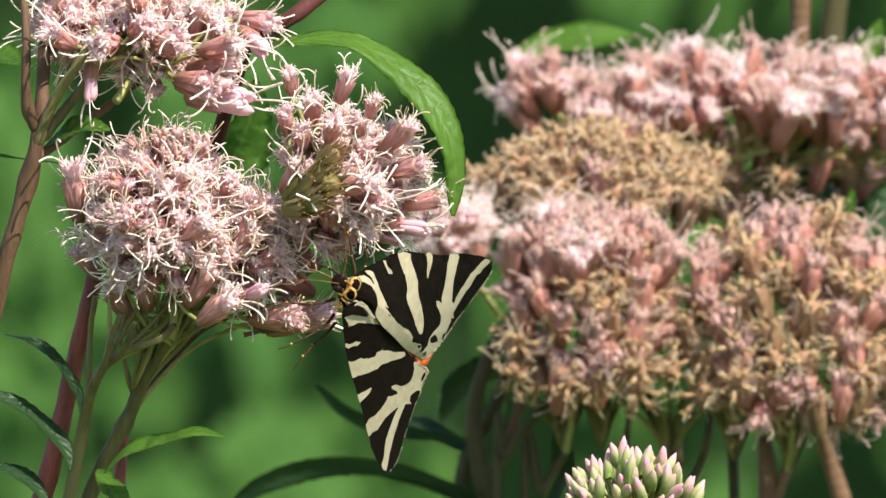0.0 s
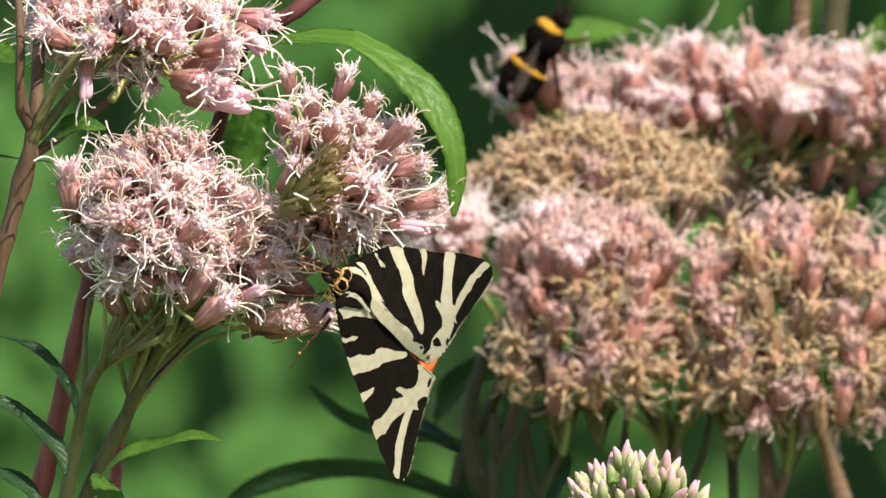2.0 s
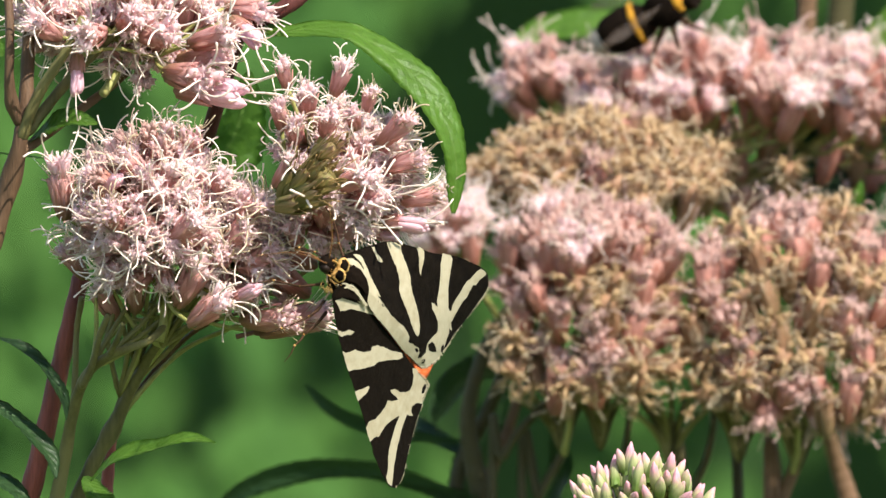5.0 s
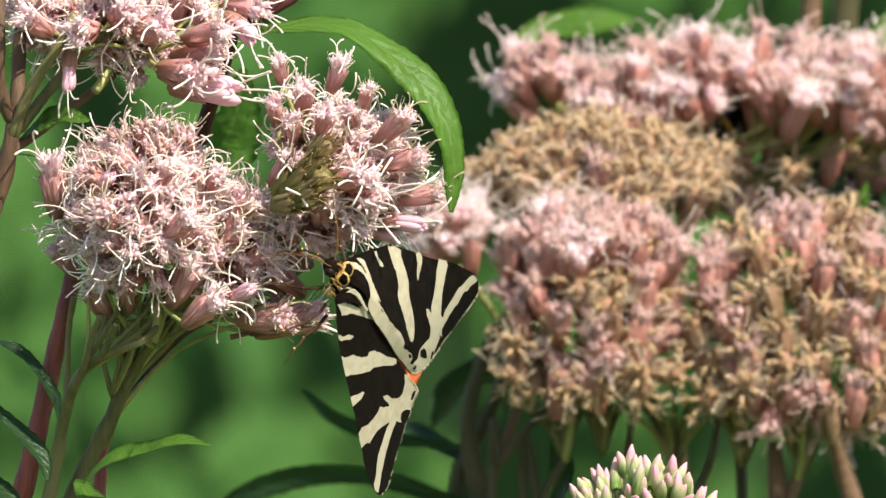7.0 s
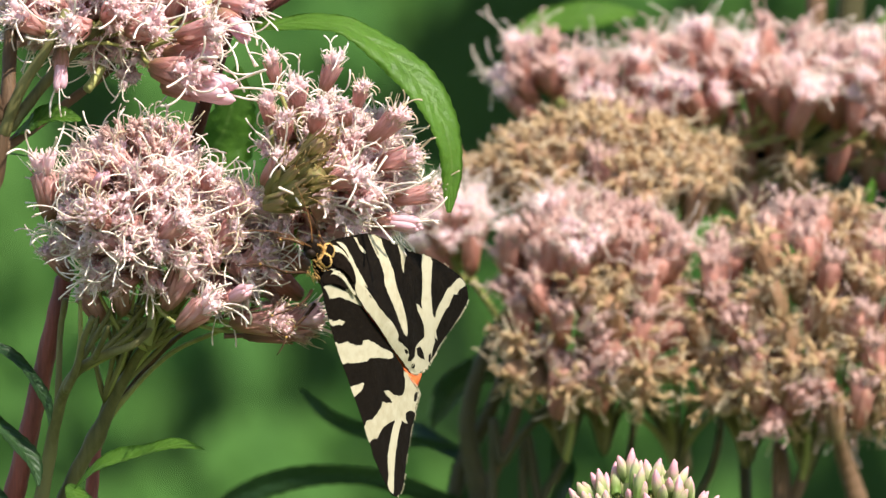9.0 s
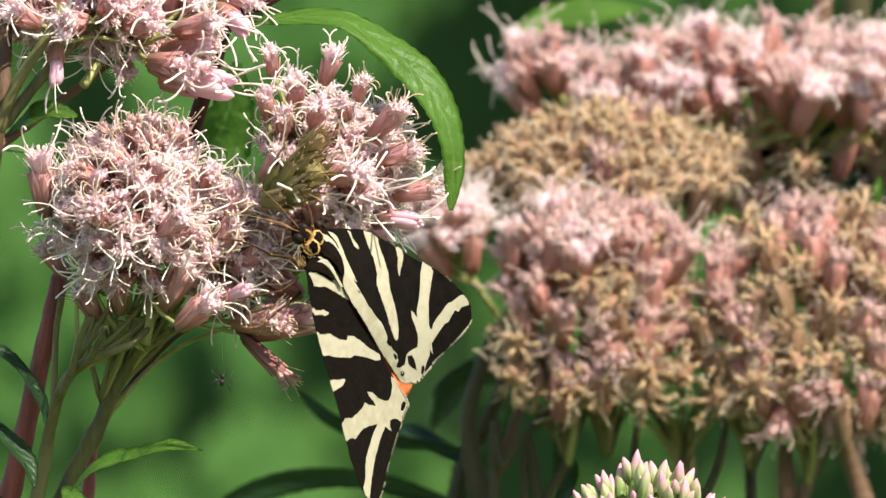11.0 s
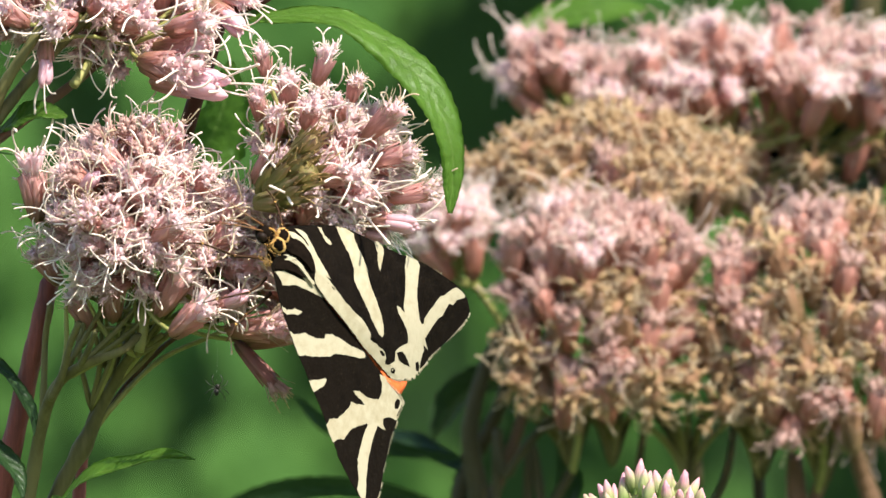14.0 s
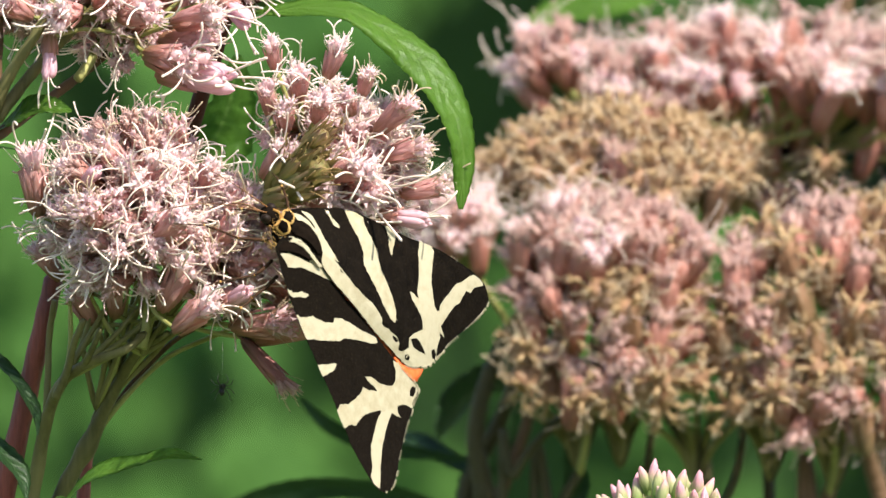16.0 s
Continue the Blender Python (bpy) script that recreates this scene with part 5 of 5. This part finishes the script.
for hip, knee, ankle, toe in LEGS:
    bm = bmesh.new()
    hip, knee, ankle, toe = [Vector(p) / 1000 for p in (hip, knee, ankle, toe)]
    tube(bm, spline([hip, hip.lerp(knee, 0.5) + Vector((0, 0, 0.0003)), knee], 8), [0.00026, 0.00017], 7)
    tube(bm, spline([knee, knee.lerp(ankle, 0.5) + Vector((0, 0, 0.0002)), ankle], 8), [0.00018, 0.00011], 7)
    leg = part("leg", bm, LEG_DARK, moth, "thin dark leg with pale joints")
    bm = bmesh.new()
    tube(bm, spline([ankle, ankle.lerp(toe, 0.5) + Vector((0, 0, 0.0002)), toe], 8), [0.00013, 0.00007], 6)
    part("foot", bm, LEG_DARK, leg)
    for p in (knee, ankle):
        bm = bmesh.new()
        blob(bm, Matrix.Translation(p), (0.0002, 0.0002, 0.00018), 0.1, 8, 6)
        part("joint", bm, FUR_ORANGE, leg, "pale yellowish leg joint")
bm = bmesh.new()
tube(bm, spline([Vector(p) / 1000 for p in ((13.2, 0.8, -0.6), (14.6, 0.9, -1.6), (15.6, 1.2, -3.2))], 10), [0.00014, 0.00009], 6)
part("proboscis", bm, ANTENNA, moth, "orange-brown feeding tube")
for ob in moth.children_recursive:
    ob.data.transform(Matrix.Scale(VIEW_SCALE, 4))

# ---- the bumblebee ------------------------------------------------------
bee = thing("bumblebee", (0, 0, 0), "black bumblebee with yellow bands climbing over flowers", "bumblebee")


def bee_blob(name, x, z, radii, material, label="", rough=0.12):
    bm = bmesh.new()
    blob(bm, Matrix.Translation((x / 1000, 0, z / 1000)), [r / 1000 for r in radii], rough, 18, 12, 0, x)
    return part(name, bm, material, bee, label)


bee_blob("thorax", 1.5, 0.3, (3.4, 3.5, 3.3), FUR_BLACK, "furry black thorax")
bee_blob("thorax_collar", 3.6, 1.0, (1.0, 2.6, 2.55), FUR_YELLOW, "yellow furry collar")
bee_head = bee_blob("head", 5.6, -0.5, (1.7, 1.9, 1.9), FUR_BLACK, "black head")
bee_blob("abdomen", -5.4, -0.3, (5.2, 4.0, 3.6), FUR_BLACK, "black furry abdomen")
bee_blob("abdomen_band", -3.6, -0.1, (1.0, 3.95, 3.62), FUR_YELLOW, "yellow furry band")
bee_blob("tail", -9.4, -0.5, (1.9, 2.6, 2.3), FUR_WHITE, "pale furry tail")
for s in (-1, 1):
    bm = bmesh.new()
    blob(bm, Matrix.Translation((0.0058, s * 0.0015, -0.0004)), (0.0008, 0.0005, 0.0011), 0, 10, 8)
    part("eye", bm, EYE, bee_head)
    bm = bmesh.new()
    tube(bm, spline([Vector(p) / 1000 for p in ((6.6, s * 0.7, 0.6), (8.0, s * 1.6, 1.6), (9.8, s * 2.2, 0.8))], 8), [0.0002, 0.00015], 5)
    part("antenna", bm, LEG_DARK, bee_head)
    bm = bmesh.new()
    outline = [(1.6, 2.0), (-1.5, 3.9), (-5.5, 5.3), (-8.4, 5.2), (-9.2, 4.0), (-6.5, 2.6), (-2, 1.6)]
    f = bm.faces.new([bm.verts.new((x / 1000, s * d / 1000, (3.4 + 0.05 * (d - 2)) / 1000)) for x, d in outline])
    bmesh.ops.solidify(bm, geom=[f], thickness=0.00008)
    part("wing", bm, BEE_WING, bee, "smoky translucent wing")
    for knee, foot in (((4.0, 3.8, -2.4), (5.4, 4.0, -4.8)), ((1.0, 4.6, -2.8), (0.5, 5.2, -5.2)), ((-2.5, 4.6, -2.8), (-4.8, 5.2, -5.2))):
        bm = bmesh.new()
        tube(bm, [Vector(p) / 1000 for p in spline([(knee[0] * 0.4 + 1, s * 1.5, -2), (knee[0], s * knee[1], knee[2]), (foot[0], s * foot[1], foot[2])], 10)], [0.0006, 0.00025], 6)
        part("leg", bm, LEG_DARK, bee)
for ob in bee.children_recursive:
    ob.data.transform(Matrix.Diagonal((0.78, 0.70, 0.70, 1)))
# seconds, place of the collar (mm), heading in the picture's plane (degrees up from the side), turn towards the viewer
BEE_ROWS = [(0.0, (-11.3, 349, 13.3), 40, 20), (0.1, (-2.9, 349, 22.9), 35, 20), (0.2, (6.1, 347, 34.8), 20, 20), (0.3, (12.6, 322, 36.3), 40, 45), (0.4, (17.0, 316, 39.1), 45, 45),
            (0.5, (17.8, 316, 38.4), 45, 45), (0.7, (16.4, 318, 33.5), 50, 45), (1.0, (16.6, 314, 40.3), 62, 45), (1.3, (14.2, 314, 37.3), 70, 45), (1.6, (13.6, 313, 39.4), 75, 45),
            (2.0, (21.4, 317, 45.0), 56, 10), (2.3, (22.2, 317, 45.0), 52, 10), (2.6, (23.7, 316, 42.8), 45, 15), (3.0, (28.3, 314, 42.4), 45, 15), (3.4, (32.9, 320, 46.3), 40, 15),
            (3.8, (35.2, 322, 46.6), 40, 15), (4.2, (41.2, 321, 46.8), 32, 15), (5.2, (46.5, 315, 49.5), 25, 10), (6.2, (51.0, 319, 50.0), 20, 10), (6.4, (57.5, 336, 53.6), 15, 0),
            (6.5, (63.8, 346, 52.7), 20, 0), (6.6, (57.3, 349, 48.6), 75, 0), (6.7, (60.4, 349, 50.7), 70, 0), (6.8, (57.4, 305, 46.5), 75, 0), (7.0, (61.7, 334, 32.0), 40, -10),
            (9.0, (64.1, 344, 22.0), 30, -10), (16.0, (66.5, 346, 20.0), 25, -10)]

# ---- the spider on its thread ------------------------------------------
spider = thing("spider", (0, 0, 0), "tiny dark spider hanging on a silk thread", "spider")
bm = bmesh.new()
blob(bm, Matrix.Translation((0, 0, -0.0003)), (0.00045, 0.0005, 0.00065), 0.1, 12, 8)
part("abdomen", bm, SPIDER, spider, "round dark abdomen")
bm = bmesh.new()
blob(bm, Matrix.Translation((0.0001, -0.0002, 0.0007)), (0.0004, 0.0004, 0.0005), 0.1, 10, 8)
part("head", bm, SPIDER, spider)
for s in (-1, 1):
    for k, (kx, kz, fx, fz) in enumerate(((1.0, 1.8, 0.6, 2.9), (1.5, 1.0, 2.1, 1.9), (1.5, 0.1, 2.2, -0.6), (1.1, -0.8, 1.5, -1.9))):
        bm = bmesh.new()
        tube(bm, [Vector(p) / 1000 for p in spline([(s * 0.2, -0.2, 0.6), (s * kx, -0.6, kz), (s * fx, -0.1 * k, fz)], 9)], [0.00009, 0.00006], 5)
        part("leg", bm, SPIDER, spider)
bm = bmesh.new()
tube(bm, [(0, 0, 0.001), (0.0001, 0, 0.0035), (0, 0, 0.0065)], [0.000003, 0.000003], 4)
part("thread", bm, SILK, spider, "fine silk thread")
for ob in spider.children:
    if not ob.name.startswith("thread"):
        ob.data.transform(Matrix.Scale(0.58, 4))


# ---- what moves ---------------------------------------------------------
BACK_SWAY = [(0, 0.0, 0.0), (0.5, -0.426, 0.246), (1, -0.976, 0.64), (1.5, -0.631, 0.139), (2, -0.656, 0.287), (2.5, -0.836, 0.476), (3, -0.549, 0.533),
             (3.5, -0.131, 0.164), (4, -0.394, 0.32), (6.5, -0.877, 0.574), (7, -0.59, 0.156), (7.5, -0.607, -0.164), (8, -0.968, 0.517), (8.5, -0.254, 0.541),
             (9, -0.361, 0.623), (11.5, -0.541, 0.418), (12, -0.353, 0.582), (12.5, -0.361, 0.443), (13, -0.32, 0.615), (13.5, -0.057, 0.418), (14, -0.287, 0.484),
             (14.5, -0.32, 0.385), (15, -0.361, 0.541), (15.5, -0.254, 0.435), (16, -0.861, 0.344)]
FAN_SHIFT = [(0.0, 0.0, 0.0), (4.0, -0.049, 0.082), (6.5, 0.025, 0.049), (8.5, -0.098, 0.098), (9.0, -0.197, 0.164), (11.5, -0.369, 0.312), (12.5, -0.59, 0.394),
             (13.5, -0.607, 0.369), (14.5, -0.476, 0.246), (16.0, -0.344, 0.328)]
LOW_SHIFT = [(0.0, 0.0, 0.0), (6.5, 0.033, 0.0), (8.5, 0.098, 0.0), (9.0, 0.197, 0.016), (11.5, 0.361, 0.0), (12.5, 0.615, -0.066), (13.5, 0.59, -0.164),
             (14.5, 0.451, -0.057), (16.0, 0.238, 0.025)]


def motions():
    rows = []
    for t, x, d, z, rx, ry, rz in MOTH_ROWS:
        rows.append((t, pose(x / 1000, d / 1000, HEIGHT + z / 1000, rx, ry, rz)))
    walk(moth, rows)
    root = Matrix.Translation(Vector((0.0130, 0.0007, 0.0007)) * VIEW_SCALE)
    for ob, aside in zip(ANTENNAE, (58, -4)):
        walk(ob, [(t, root @ pose(0, 0, 0, 0, 48 * a, aside * a) @ root.inverted()) for t, a in ((0.0, 0), (4.2, 0), (8.5, 0.1), (11.5, 0.95), (13.5, 1.05), (16.0, 1))])
    rows = []
    for t, p, up, turn in BEE_ROWS:
        ahead = Vector((math.cos(radians(up)), -math.sin(radians(turn)), math.sin(radians(up)))).normalized()
        back_ = (Vector((-0.35, -0.75, 0.55)) - ahead * ahead.dot(Vector((-0.35, -0.75, 0.55)))).normalized()
        m = Matrix((ahead, back_.cross(ahead), back_)).transposed()
        rows.append((t, Matrix.Translation(mm(p) - m @ Vector((0.0027, 0, 0.0007))) @ m.to_4x4()))
    walk(bee, rows)
    hang = mm((-28.2, -4, -17.8))
    walk(spider, [(0.0, pose(hang.x, hang.y + 0.004, hang.z + 0.0095)), (9.3, pose(hang.x, hang.y + 0.004, hang.z + 0.0095, 0, 0, 10)), (11.2, pose(hang.x, hang.y, hang.z, 0, 0, 25)),
                  (12.5, pose(hang.x - 0.0001, hang.y, hang.z - 0.0001, 0, 0, 30)), (14.5, pose(hang.x + 0.0002, hang.y, hang.z + 0.0001, 0, 0, 15)), (16.0, pose(hang.x, hang.y, hang.z, 0, 0, 20))])
    walk(back, [(t, pose(ORIGIN[back].x + a / 1000, ORIGIN[back].y, b / 1000 - 0.003)) for t, a, b in BACK_SWAY])
    foot = mm((-25.8, 1, -11.6)) - ORIGIN[front]
    rows = []
    for t, dx, dz in ((0.0, 1.0, 0.25), (8.5, 1.0, 0.2), (9.2, 1.0, -0.1), (11.0, 0.72, -0.68), (14.0, 0.66, -0.75), (16.0, 0.68, -0.73)):
        rows.append((t, aim(foot, (dx, -0.15, dz))))
    walk(droop, rows)
    for ob, shift in ((fan_cluster, FAN_SHIFT), (low_cluster, LOW_SHIFT)):
        home = ORIGIN[ob] - ORIGIN[front]
        walk(ob, [(t, pose(home.x + a / 1000, home.y, home.z + b / 1000)) for t, a, b in shift])


motions()
